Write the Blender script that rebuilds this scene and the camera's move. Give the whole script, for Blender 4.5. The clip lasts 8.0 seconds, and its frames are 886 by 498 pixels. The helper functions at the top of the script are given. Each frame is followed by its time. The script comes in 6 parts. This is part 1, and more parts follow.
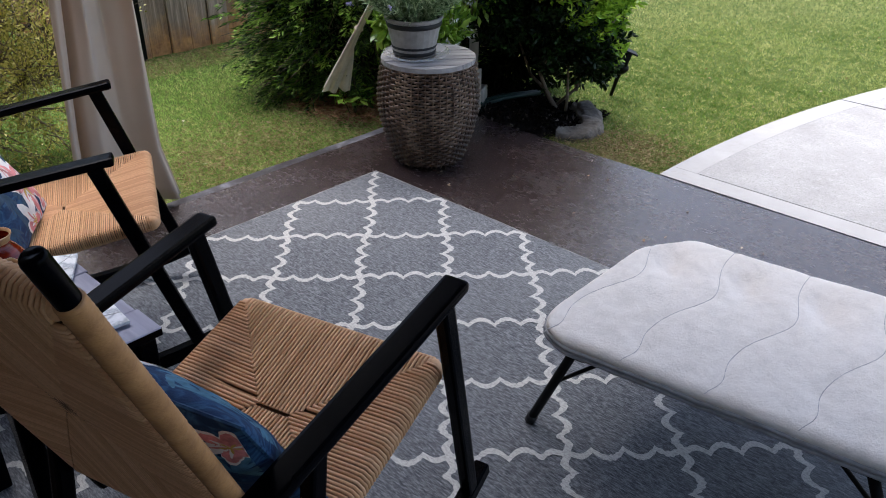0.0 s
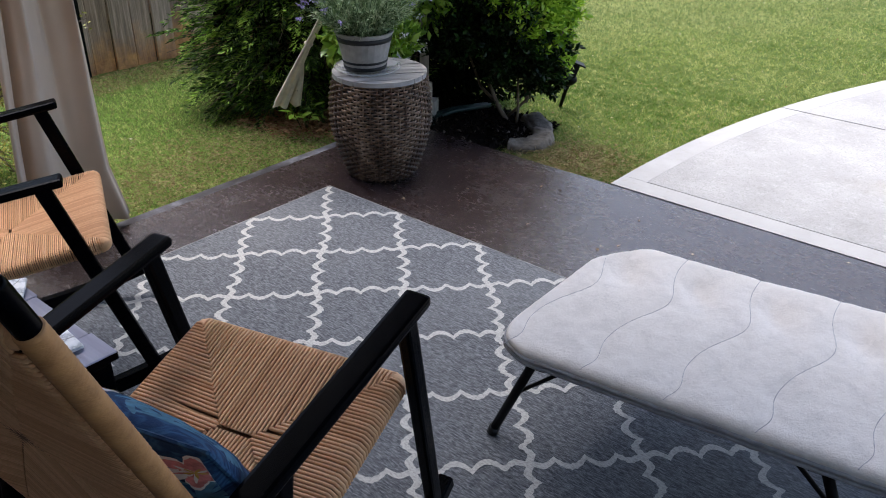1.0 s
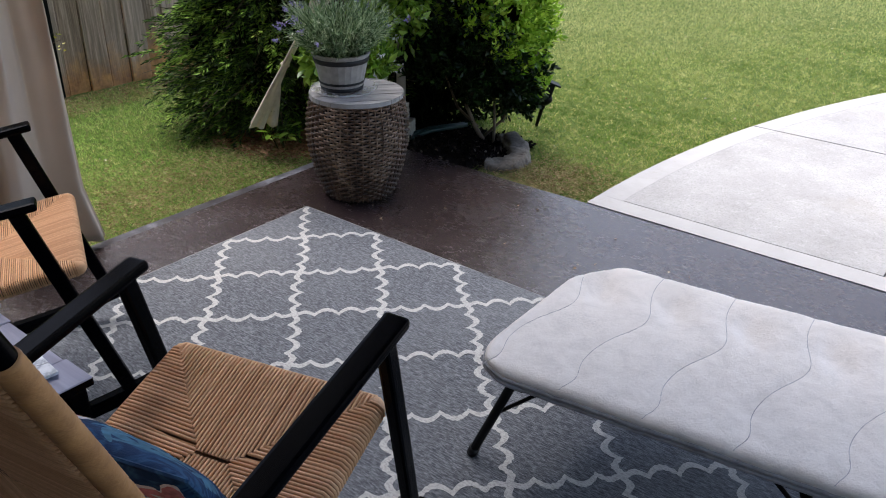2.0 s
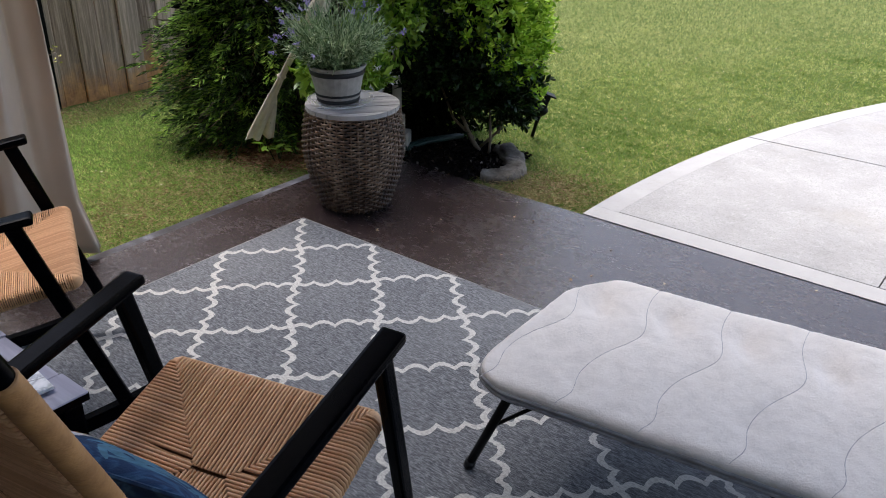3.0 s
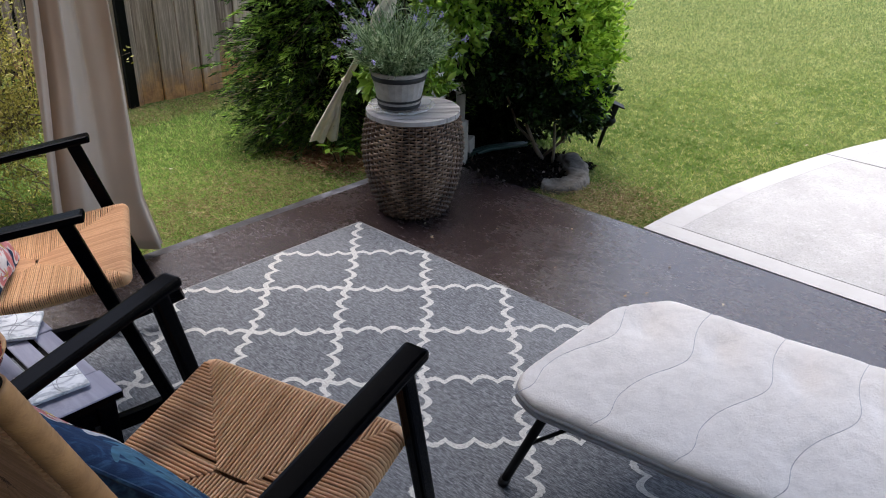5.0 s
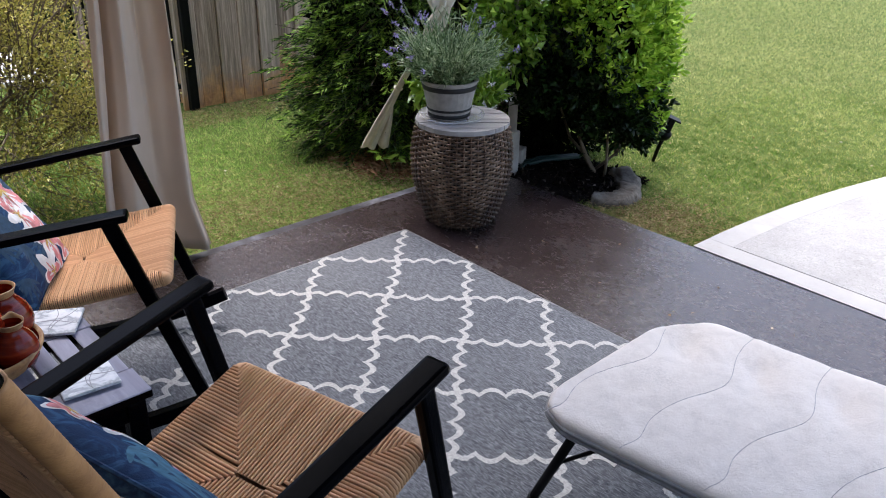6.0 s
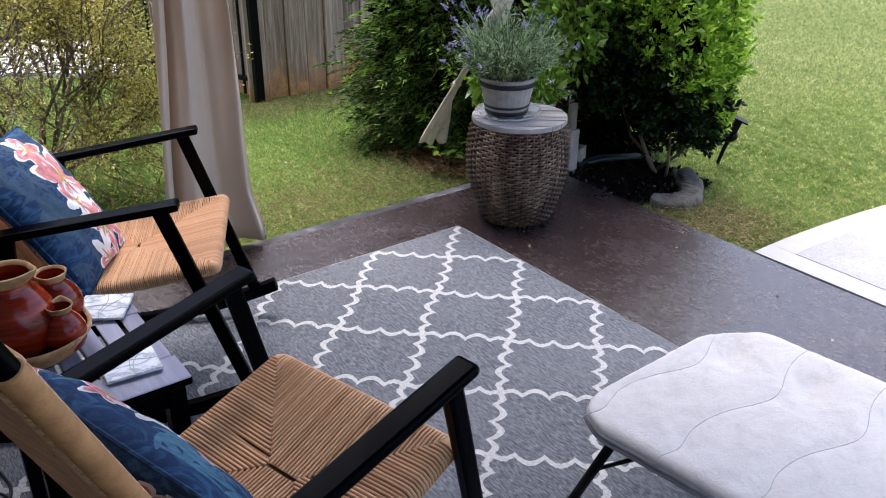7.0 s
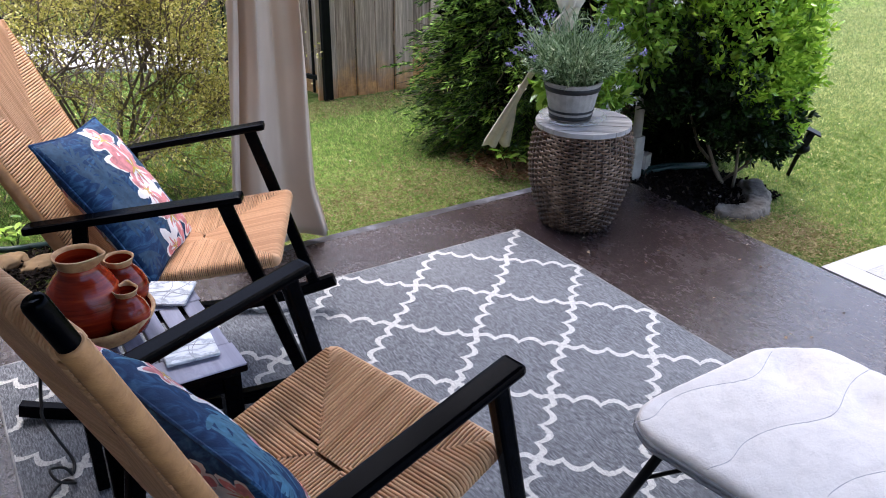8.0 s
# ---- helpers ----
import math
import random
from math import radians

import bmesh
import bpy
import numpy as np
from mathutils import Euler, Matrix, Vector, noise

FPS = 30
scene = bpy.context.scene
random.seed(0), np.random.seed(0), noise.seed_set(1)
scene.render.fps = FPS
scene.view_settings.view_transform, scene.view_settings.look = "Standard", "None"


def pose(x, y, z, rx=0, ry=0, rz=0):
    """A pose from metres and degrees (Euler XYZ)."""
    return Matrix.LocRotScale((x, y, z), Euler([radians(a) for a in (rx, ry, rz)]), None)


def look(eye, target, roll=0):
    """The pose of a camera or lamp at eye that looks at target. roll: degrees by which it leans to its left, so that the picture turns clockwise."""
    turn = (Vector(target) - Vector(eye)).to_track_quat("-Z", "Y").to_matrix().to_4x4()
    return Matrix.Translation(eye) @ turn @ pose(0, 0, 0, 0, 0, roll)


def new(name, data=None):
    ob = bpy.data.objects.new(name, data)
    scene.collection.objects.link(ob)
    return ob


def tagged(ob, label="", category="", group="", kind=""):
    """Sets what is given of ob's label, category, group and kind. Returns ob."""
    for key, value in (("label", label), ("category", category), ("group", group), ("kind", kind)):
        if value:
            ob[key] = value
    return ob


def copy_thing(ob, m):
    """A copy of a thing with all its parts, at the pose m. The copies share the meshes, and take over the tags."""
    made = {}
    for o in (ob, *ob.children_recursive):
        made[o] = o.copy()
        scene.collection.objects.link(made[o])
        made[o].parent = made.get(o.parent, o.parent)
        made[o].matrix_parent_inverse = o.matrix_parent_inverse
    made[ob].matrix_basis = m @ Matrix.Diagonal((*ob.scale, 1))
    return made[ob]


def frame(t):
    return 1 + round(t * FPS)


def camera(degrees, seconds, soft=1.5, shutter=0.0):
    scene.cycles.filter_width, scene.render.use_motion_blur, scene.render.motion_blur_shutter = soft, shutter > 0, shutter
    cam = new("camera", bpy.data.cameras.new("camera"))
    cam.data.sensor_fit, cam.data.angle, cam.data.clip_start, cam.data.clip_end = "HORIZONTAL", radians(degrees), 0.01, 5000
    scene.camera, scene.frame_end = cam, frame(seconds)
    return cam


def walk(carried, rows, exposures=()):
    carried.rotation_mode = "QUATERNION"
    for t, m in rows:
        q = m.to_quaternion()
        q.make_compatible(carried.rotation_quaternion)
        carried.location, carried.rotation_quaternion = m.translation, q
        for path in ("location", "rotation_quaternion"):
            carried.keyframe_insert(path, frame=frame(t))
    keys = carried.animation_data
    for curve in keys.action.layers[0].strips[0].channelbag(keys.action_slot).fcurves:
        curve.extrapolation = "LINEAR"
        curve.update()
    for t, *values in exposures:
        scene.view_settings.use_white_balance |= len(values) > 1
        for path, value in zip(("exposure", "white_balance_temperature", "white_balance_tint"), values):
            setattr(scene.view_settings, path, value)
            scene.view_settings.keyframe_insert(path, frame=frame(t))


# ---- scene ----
cam = camera(56.19, 8.0, soft=1.0)
PATH = [
    (0, (2.2605, -1.9935, 1.3350), (1.0579, -0.7286, 0.3583), 0.18),
    (0.5, (2.2553, -1.9978, 1.3366), (1.0946, -0.6880, 0.3685), 0.36),
    (1, (2.2512, -2.0026, 1.3403), (1.1246, -0.6510, 0.3895), 0.56),
    (1.5, (2.2499, -2.0021, 1.3426), (1.1395, -0.6233, 0.4121), 0.80),
    (2, (2.2495, -2.0032, 1.3476), (1.1516, -0.6021, 0.4357), 0.91),
    (3.5, (2.2467, -2.0028, 1.3588), (1.1494, -0.5868, 0.4694), 1.02),
    (4, (2.2452, -1.9926, 1.3574), (1.1274, -0.5929, 0.4678), 0.86),
    (4.5, (2.2627, -1.9616, 1.3613), (1.0874, -0.6124, 0.4679), 0.75),
    (6, (2.3075, -1.8866, 1.3692), (0.9733, -0.6794, 0.4960), 0.95),
    (6.5, (2.3166, -1.8604, 1.3696), (0.9315, -0.7178, 0.4888), 0.78),
    (7, (2.3277, -1.8414, 1.3704), (0.8987, -0.7580, 0.4848), 0.60),
    (7.5, (2.3407, -1.8350, 1.3708), (0.8615, -0.8183, 0.4887), 0.69),
    (8, (2.3511, -1.8360, 1.3700), (0.8332, -0.8755, 0.4906), 0.70),
]
walk(cam, [(t, look(eye, target, roll)) for t, eye, target, roll in PATH], [(0.0, 1.58, 6420, 13), (2.0, 1.58, 6560, 13), (4.0, 1.45, 6740, 13), (5.0, 1.66, 6620, 13), (6.5, 1.86, 6360, 16), (8.0, 2.13, 6180, 17)])

# ---- light: a bright overcast sky ----
world = bpy.data.worlds.new("sky")
scene.world = world
world.use_nodes = True
wn = world.node_tree.nodes
sky = wn.new("ShaderNodeTexSky")
sky.sky_type = "NISHITA"
sky.sun_disc = False
sky.sun_elevation, sky.sun_rotation = radians(72), radians(-59)
sky.air_density, sky.dust_density, sky.ozone_density = 1.0, 2.5, 1.0
wn["Background"].inputs["Strength"].default_value = 0.13
world.node_tree.links.new(sky.outputs["Color"], wn["Background"].inputs["Color"])
sun_data = bpy.data.lights.new("sun", "SUN")
sun_data.energy, sun_data.angle, sun_data.color = 2.3, radians(50), (1.0, 0.985, 0.965)
sun = new("sun", sun_data)
sun.matrix_world = look((-2.5, 1.5, 9), (0, 0, 0))


# ---- materials ----
class Mat:
    """A small builder for node materials."""

    def __init__(self, name, rough=0.6, metal=0.0):
        self.m = bpy.data.materials.new(name)
        self.m.use_nodes = True
        self.t = self.m.node_tree
        self.b = self.t.nodes["Principled BSDF"]
        self.b.inputs["Roughness"].default_value = rough
        self.b.inputs["Metallic"].default_value = metal
        self.co = self.t.nodes.new("ShaderNodeTexCoord").outputs["Object"]

    def n(self, kind, **values):
        node = self.t.nodes.new(kind)
        for k, v in values.items():
            key = k.replace("_", " ").title() if k not in node.inputs else k
            if isinstance(v, bpy.types.NodeSocket):
                self.t.links.new(v, node.inputs[key])
            else:
                node.inputs[key].default_value = v
        return node

    def scaled(self, sx, sy, sz, rot=(0, 0, 0)):
        node = self.t.nodes.new("ShaderNodeMapping")
        node.inputs["Scale"].default_value = (sx, sy, sz)
        node.inputs["Rotation"].default_value = rot
        self.t.links.new(self.co, node.inputs["Vector"])
        return node.outputs[0]

    def noise(self, scale, detail=4.0, rough=0.55, co=None, distort=0.0):
        node = self.n("ShaderNodeTexNoise", Scale=scale, Detail=detail, Roughness=rough, Distortion=distort)
        self.t.links.new(co or self.co, node.inputs["Vector"])
        return node.outputs["Fac"]

    def ramp(self, fac, *stops):
        node = self.t.nodes.new("ShaderNodeValToRGB")
        self.t.links.new(fac, node.inputs["Fac"])
        e = node.color_ramp.elements
        while len(e) < len(stops):
            e.new(0.5)
        for el, (p, c) in zip(e, stops):
            el.position = p
            el.color = (*c, 1) if len(c) == 3 else c
        return node.outputs["Color"]

    def mix(self, fac, a, b, mode="MIX"):
        node = self.t.nodes.new("ShaderNodeMix")
        node.data_type, node.blend_type = "RGBA", mode
        for i, v in ((0, fac), (6, a), (7, b)):
            if isinstance(v, bpy.types.NodeSocket):
                self.t.links.new(v, node.inputs[i])
            else:
                node.inputs[i].default_value = v if i == 0 else (*v[:3], 1)
        return node.outputs[2]

    def math(self, op, a, b=0.0, clamp=False):
        node = self.t.nodes.new("ShaderNodeMath")
        node.operation, node.use_clamp = op, clamp
        for i, v in ((0, a), (1, b)):
            if isinstance(v, bpy.types.NodeSocket):
                self.t.links.new(v, node.inputs[i])
            else:
                node.inputs[i].default_value = v
        return node.outputs[0]

    def random(self, island=False):
        if island:
            return self.t.nodes.new("ShaderNodeNewGeometry").outputs["Random Per Island"]
        return self.t.nodes.new("ShaderNodeObjectInfo").outputs["Random"]

    def color(self, c):
        if isinstance(c, bpy.types.NodeSocket):
            self.t.links.new(c, self.b.inputs["Base Color"])
        else:
            self.b.inputs["Base Color"].default_value = (*c, 1)
        return self

    def rough(self, c):
        self.t.links.new(c, self.b.inputs["Roughness"])
        return self

    def bump(self, height, strength=0.3, dist=0.01):
        node = self.n("ShaderNodeBump", Strength=strength, Distance=dist, Height=height)
        self.t.links.new(node.outputs[0], self.b.inputs["Normal"])
        return self

    def sheen(self, v):
        self.b.inputs["Sheen Weight"].default_value = v
        return self

    def leafy(self, amount):
        """Lets some light through, as thin leaves and cloth do."""
        tr = self.t.nodes.new("ShaderNodeBsdfTranslucent")
        mx = self.t.nodes.new("ShaderNodeMixShader")
        mx.inputs[0].default_value = amount
        src = self.b.inputs["Base Color"]
        if src.is_linked:
            self.t.links.new(src.links[0].from_socket, tr.inputs[0])
        else:
            tr.inputs[0].default_value = src.default_value
        out = self.t.nodes["Material Output"].inputs["Surface"]
        self.t.links.new(self.b.outputs[0], mx.inputs[1])
        self.t.links.new(tr.outputs[0], mx.inputs[2])
        self.t.links.new(mx.outputs[0], out)
        return self


def mat_patio():
    m = Mat("painted_patio", 0.45)
    m.b.inputs["Specular IOR Level"].default_value = 0.50
    big, fine = m.noise(1.6, 5, 0.6), m.noise(75, 4, 0.65)
    brush = m.noise(34, 5, 0.7, m.scaled(1, 1.8, 1), 0.4)
    c = m.ramp(big, (0.3, (0.0235, 0.0135, 0.0125)), (0.55, (0.0335, 0.0228, 0.0224)), (0.75, (0.055, 0.0415, 0.0410)))
    c = m.mix(m.ramp(brush, (0.48, (0, 0, 0)), (0.75, (0.5, 0.5, 0.5))), c, (0.052, 0.042, 0.042))
    c = m.mix(m.ramp(fine, (0.60, (0, 0, 0)), (0.74, (0.55, 0.55, 0.55))), c, (0.115, 0.105, 0.102))
    chip = m.noise(7, 6, 0.75)
    c = m.mix(m.ramp(chip, (0.68, (0, 0, 0)), (0.74, (0.5, 0.5, 0.5))), c, (0.15, 0.145, 0.15))
    m.color(c).rough(m.ramp(m.math("ADD", m.math("MULTIPLY", m.noise(4, 4), 0.5), m.math("MULTIPLY", brush, 0.5)), (0.38, (0.16, 0.16, 0.16)), (0.62, (0.34, 0.34, 0.34))))
    return m.bump(m.math("ADD", m.math("MULTIPLY", brush, 1.0), m.math("MULTIPLY", fine, 0.7)), 0.5, 0.005).m


def mat_worn_sheen_edge():
    m = Mat("worn_sheen_patio_edge", 0.3)
    n = m.math("ADD", m.math("MULTIPLY", m.noise(14, 6, 0.7), 0.55), m.math("MULTIPLY", m.noise(2.6, 3, 0.6), 0.45))
    # patchy wear; the pale blue tones also paint in the sky's sheen
    c = m.ramp(n, (0.42, (0.030, 0.025, 0.026)), (0.52, (0.070, 0.068, 0.078)), (0.64, (0.24, 0.245, 0.275)))
    return m.color(c).bump(m.noise(80, 3), 0.3, 0.003).m


def mat_concrete():
    m = Mat("pale_concrete", 0.85)
    c = m.ramp(m.noise(3.2, 6, 0.65), (0.3, (0.215, 0.21, 0.205)), (0.5, (0.27, 0.265, 0.26)), (0.72, (0.32, 0.315, 0.31)))
    c = m.mix(m.ramp(m.noise(130, 3, 0.7), (0.36, (0.6, 0.6, 0.6)), (0.50, (0, 0, 0))), c, (0.17, 0.165, 0.16))
    c = m.mix(m.ramp(m.noise(45, 4, 0.7), (0.55, (0, 0, 0)), (0.70, (0.5, 0.5, 0.5))), c, (0.38, 0.375, 0.37))
    stain = m.noise(1.1, 5, 0.7)
    c = m.mix(m.ramp(stain, (0.56, (0, 0, 0)), (0.74, (0.5, 0.5, 0.5))), c, (0.235, 0.215, 0.18))
    return m.color(c).bump(m.noise(120, 4, 0.7), 0.45, 0.005).m


def mat_concrete_border():
    m = Mat("smooth_concrete_border", 0.8)
    c = m.ramp(m.noise(5, 6, 0.7), (0.3, (0.27, 0.265, 0.26)), (0.7, (0.33, 0.325, 0.32)))
    c = m.mix(m.ramp(m.noise(28, 5, 0.7), (0.58, (0, 0, 0)), (0.72, (0.45, 0.45, 0.45))), c, (0.24, 0.225, 0.20))
    return m.color(c).bump(m.noise(150, 3), 0.2, 0.003).m


def mat_soil():
    m = Mat("lawn_soil", 0.95)
    m.b.inputs["Specular IOR Level"].default_value = 0.1
    c = m.ramp(m.noise(26, 6, 0.7), (0.3, (0.035, 0.060, 0.011)), (0.5, (0.065, 0.100, 0.020)), (0.68, (0.14, 0.135, 0.048)))
    return m.color(c).bump(m.noise(60, 5, 0.7), 0.8, 0.02).m


def mat_grass():
    m = Mat("grass_blades", 0.85)
    m.b.inputs["Specular IOR Level"].default_value = 0.08
    r = m.random(True)
    c = m.ramp(r, (0.0, (0.046, 0.108, 0.011)), (0.35, (0.105, 0.215, 0.026)), (0.70, (0.185, 0.320, 0.044)), (0.86, (0.32, 0.330, 0.100)), (1.0, (0.54, 0.47, 0.22)))
    patch = m.noise(1.3, 4, 0.65)
    c = m.mix(m.ramp(patch, (0.48, (0, 0, 0)), (0.70, (0.55, 0.55, 0.55))), c, (0.215, 0.260, 0.062))
    dark = m.noise(1.3, 5, 0.7, m.scaled(0.5, 1, 1, (0, 0, 0.9)))
    c = m.mix(m.ramp(dark, (0.45, (0, 0, 0)), (0.58, (0.85, 0.85, 0.85))), c, (0.054, 0.118, 0.014))
    stripe = m.noise(1.0, 3, 0.6, m.scaled(0.16, 0.9, 1, (0, 0, 0.5)))
    c = m.mix(m.ramp(stripe, (0.45, (0, 0, 0)), (0.60, (0.75, 0.75, 0.75))), c, (0.340, 0.395, 0.125))
    clump = m.noise(5.5, 5, 0.75, m.scaled(0.6, 1, 1, (0, 0, 0.5)))
    c = m.mix(m.ramp(clump, (0.38, (0.7, 0.7, 0.7)), (0.49, (0, 0, 0))), c, (0.056, 0.112, 0.013))
    c = m.mix(m.ramp(clump, (0.54, (0, 0, 0)), (0.66, (0.7, 0.7, 0.7))), c, (0.41, 0.42, 0.16))
    sep = m.t.nodes.new("ShaderNodeSeparateXYZ")
    m.t.links.new(m.co, sep.inputs[0])
    ragged = m.noise(1.7, 4, 0.65)
    # greener grass towards the left, with its brighter light painted in by position
    lush_light = m.math("ADD", m.math("ADD", m.math("MULTIPLY", sep.outputs["X"], -0.45), m.math("MULTIPLY", sep.outputs["Y"], -0.22)), m.math("ADD", ragged, 0.22))
    # sunlit haze painted in: the far left lawn is paled by position
    sunlit_haze = m.math("ADD", m.math("ADD", m.math("MULTIPLY", sep.outputs["X"], -0.35), m.math("MULTIPLY", sep.outputs["Y"], 0.20)), m.math("SUBTRACT", ragged, 0.60))
    c = m.mix(m.ramp(sunlit_haze, (0.5, (0, 0, 0)), (1.1, (0.6, 0.6, 0.6))), c, (0.40, 0.41, 0.18))
    c = m.mix(m.ramp(lush_light, (0.45, (0, 0, 0)), (0.85, (0.7, 0.7, 0.7))), c, (0.250, 0.440, 0.095))
    fleck = m.noise(34, 4, 0.75, m.scaled(0.75, 1, 1, (0, 0, 0.4)))
    c = m.mix(m.ramp(fleck, (0.36, (0.75, 0.75, 0.75)), (0.45, (0, 0, 0))), c, (0.030, 0.068, 0.008))
    c = m.mix(m.ramp(fleck, (0.53, (0, 0, 0)), (0.61, (0.8, 0.8, 0.8))), c, (0.62, 0.58, 0.25))
    return m.color(c).leafy(0.35).m


def mat_dry_grass():
    m = Mat("dry_thatch", 0.8)
    c = m.ramp(m.random(True), (0.0, (0.15, 0.10, 0.040)), (0.4, (0.31, 0.22, 0.100)), (0.78, (0.44, 0.33, 0.18)), (0.84, (0.14, 0.19, 0.04)), (1.0, (0.20, 0.29, 0.06)))
    return m.color(c).leafy(0.15).m


def mat_wood_fence():
    m = Mat("weathered_fence_board", 0.85)
    own = m.random()
    shift = m.n("ShaderNodeVectorMath")
    shift.operation = "ADD"
    m.t.links.new(m.co, shift.inputs[0])
    comb = m.n("ShaderNodeCombineXYZ", X=m.math("MULTIPLY", own, 31.0), Y=m.math("MULTIPLY", own, 17.0), Z=m.math("MULTIPLY", own, 5.0))
    m.t.links.new(comb.outputs[0], shift.inputs[1])
    stretch = m.t.nodes.new("ShaderNodeMapping")
    stretch.inputs["Scale"].default_value = (1, 1, 0.045)
    m.t.links.new(shift.outputs[0], stretch.inputs["Vector"])
    grain = m.math("ADD", m.math("MULTIPLY", m.noise(75, 4, 0.7, stretch.outputs[0], 0.4), 0.5), m.math("MULTIPLY", m.noise(17, 5, 0.7, stretch.outputs[0], 1.2), 0.5))
    c = m.ramp(grain, (0.39, (0.030, 0.019, 0.013)), (0.46, (0.18, 0.120, 0.090)), (0.53, (0.42, 0.300, 0.235)), (0.63, (0.78, 0.60, 0.49)))
    c = m.mix(0.45, c, m.ramp(own, (0, (0.11, 0.075, 0.055)), (0.5, (0.42, 0.305, 0.235)), (1, (0.76, 0.61, 0.51))))
    sep = m.t.nodes.new("ShaderNodeSeparateXYZ")
    m.t.links.new(m.co, sep.inputs[0])
    low = m.math("ADD", sep.outputs["Z"], m.math("MULTIPLY", m.noise(7, 5, 0.7, shift.outputs[0]), -0.34))
    low = m.math("ADD", low, m.math("MULTIPLY", own, 0.16))
    foot = m.ramp(m.noise(14, 5, 0.7, shift.outputs[0]), (0.35, (0.36, 0.155, 0.055)), (0.65, (0.76, 0.40, 0.15)))
    c = m.mix(m.ramp(low, (0.0, (0.85, 0.85, 0.85)), (0.17, (0.0, 0.0, 0.0))), c, foot)
    return m.color(c).bump(grain, 0.9, 0.008).m


def mat_black_wood():
    m = Mat("black_painted_wood", 0.24)
    m.b.inputs["Specular IOR Level"].default_value = 0.035
    g = m.noise(40, 4, 0.6, m.scaled(1, 0.15, 1))
    m.color(m.ramp(g, (0.3, (0.0004, 0.0005, 0.0010)), (0.7, (0.0010, 0.0013, 0.0024))))
    return m.bump(g, 0.08, 0.002).m


def mat_black_metal():
    m = Mat("black_metal", 0.55, 0.0)
    m.b.inputs["Specular IOR Level"].default_value = 0.15
    return m.color(m.ramp(m.noise(30, 3), (0.3, (0.0010, 0.0010, 0.0012)), (0.7, (0.003, 0.003, 0.0034)))).m


def mat_cord(name, dark=1.0):
    m = Mat(name, 0.62)
    r = m.random(True)
    c = m.ramp(r, (0.0, (0.56 * dark, 0.286 * dark, 0.130 * dark)), (0.5, (0.66 * dark, 0.361 * dark, 0.179 * dark)), (1.0, (0.75 * dark, 0.430 * dark, 0.228 * dark)))
    twist = m.noise(190, 3, 0.6)
    c = m.mix(m.ramp(twist, (0.35, (0.3, 0.3, 0.3)), (0.55, (0, 0, 0))), c, (0.38, 0.20, 0.085))
    return m.color(c).bump(twist, 0.3, 0.002).m


def mat_wrap():
    """Cord wound tightly round a rail, with a few open turns."""
    m = Mat("wrapped_cord", 0.6)
    along = m.scaled(0.25, 1.2, 3.6, (radians(-18), 0, 0))
    c = m.ramp(m.noise(30, 5, 0.6), (0.3, (0.33, 0.150, 0.052)), (0.7, (0.53, 0.260, 0.098)))
    turn = m.noise(42, 3, 0.6, along)
    c = m.mix(m.ramp(turn, (0.58, (0, 0, 0)), (0.68, (0.30, 0.30, 0.30))), c, (0.24, 0.105, 0.036))
    return m.color(c).bump(turn, 0.5, 0.003).m


def mat_rug():
    m = Mat("grey_rug", 0.95)
    streak = m.noise(250, 4, 0.8, m.scaled(0.22, 1, 1), 0.3)
    fine = m.noise(420, 2, 0.6, m.scaled(0.35, 1, 1))
    c = m.ramp(streak, (0.37, (0.025, 0.028, 0.034)), (0.5, (0.113, 0.119, 0.130)), (0.63, (0.255, 0.265, 0.280)))
    c = m.mix(m.ramp(fine, (0.35, (0.45, 0.45, 0.45)), (0.62, (0, 0, 0))), c, (0.086, 0.092, 0.103))
    c = m.mix(m.ramp(m.noise(1.4, 4), (0.5, (0, 0, 0)), (0.75, (0.25, 0.25, 0.25))), c, (0.23, 0.235, 0.24))
    return m.color(c).bump(m.math("ADD", fine, m.math("MULTIPLY", streak, 0.5)), 0.5, 0.003).m


def mat_rug_line():
    m = Mat("ivory_rug_yarn", 0.95)
    fine = m.noise(300, 3, 0.6, m.scaled(0.5, 1, 1))
    c = m.ramp(fine, (0.35, (0.33, 0.325, 0.305)), (0.58, (0.51, 0.50, 0.475)))
    return m.color(c).bump(fine, 0.6, 0.003).m


def mat_bench():
    m = Mat("offwhite_suede", 0.9)
    nap = m.noise(16, 8, 0.75, None, 0.6)
    c = m.ramp(nap, (0.32, (0.62, 0.575, 0.525)), (0.52, (0.72, 0.668, 0.612)), (0.75, (0.77, 0.72, 0.665)))
    c = m.mix(m.ramp(m.noise(2.6, 5, 0.65), (0.56, (0, 0, 0)), (0.76, (0.4, 0.4, 0.4))), c, (0.61, 0.575, 0.53))
    pill = m.noise(150, 4, 0.7)
    c = m.mix(m.ramp(m.math("MULTIPLY", pill, m.noise(5, 4, 0.6)), (0.30, (0, 0, 0)), (0.40, (0.35, 0.35, 0.35))), c, (0.46, 0.43, 0.40))
    return m.color(c).bump(m.math("ADD", m.math("MULTIPLY", pill, 0.7), m.math("MULTIPLY", nap, 0.8)), 0.38, 0.008).sheen(0.2).m


def mat_plain(name, c, rough=0.6, metal=0.0, var=0.25, scale=25, bump=0.15):
    m = Mat(name, rough, metal)
    n = m.noise(scale, 5, 0.6)
    lo, hi = [tuple(max(0, min(1, v * k)) for v in c) for k in (1 - var, 1 + var)]
    return m.color(m.ramp(n, (0.3, lo), (0.7, hi))).bump(n, bump, 0.003).m


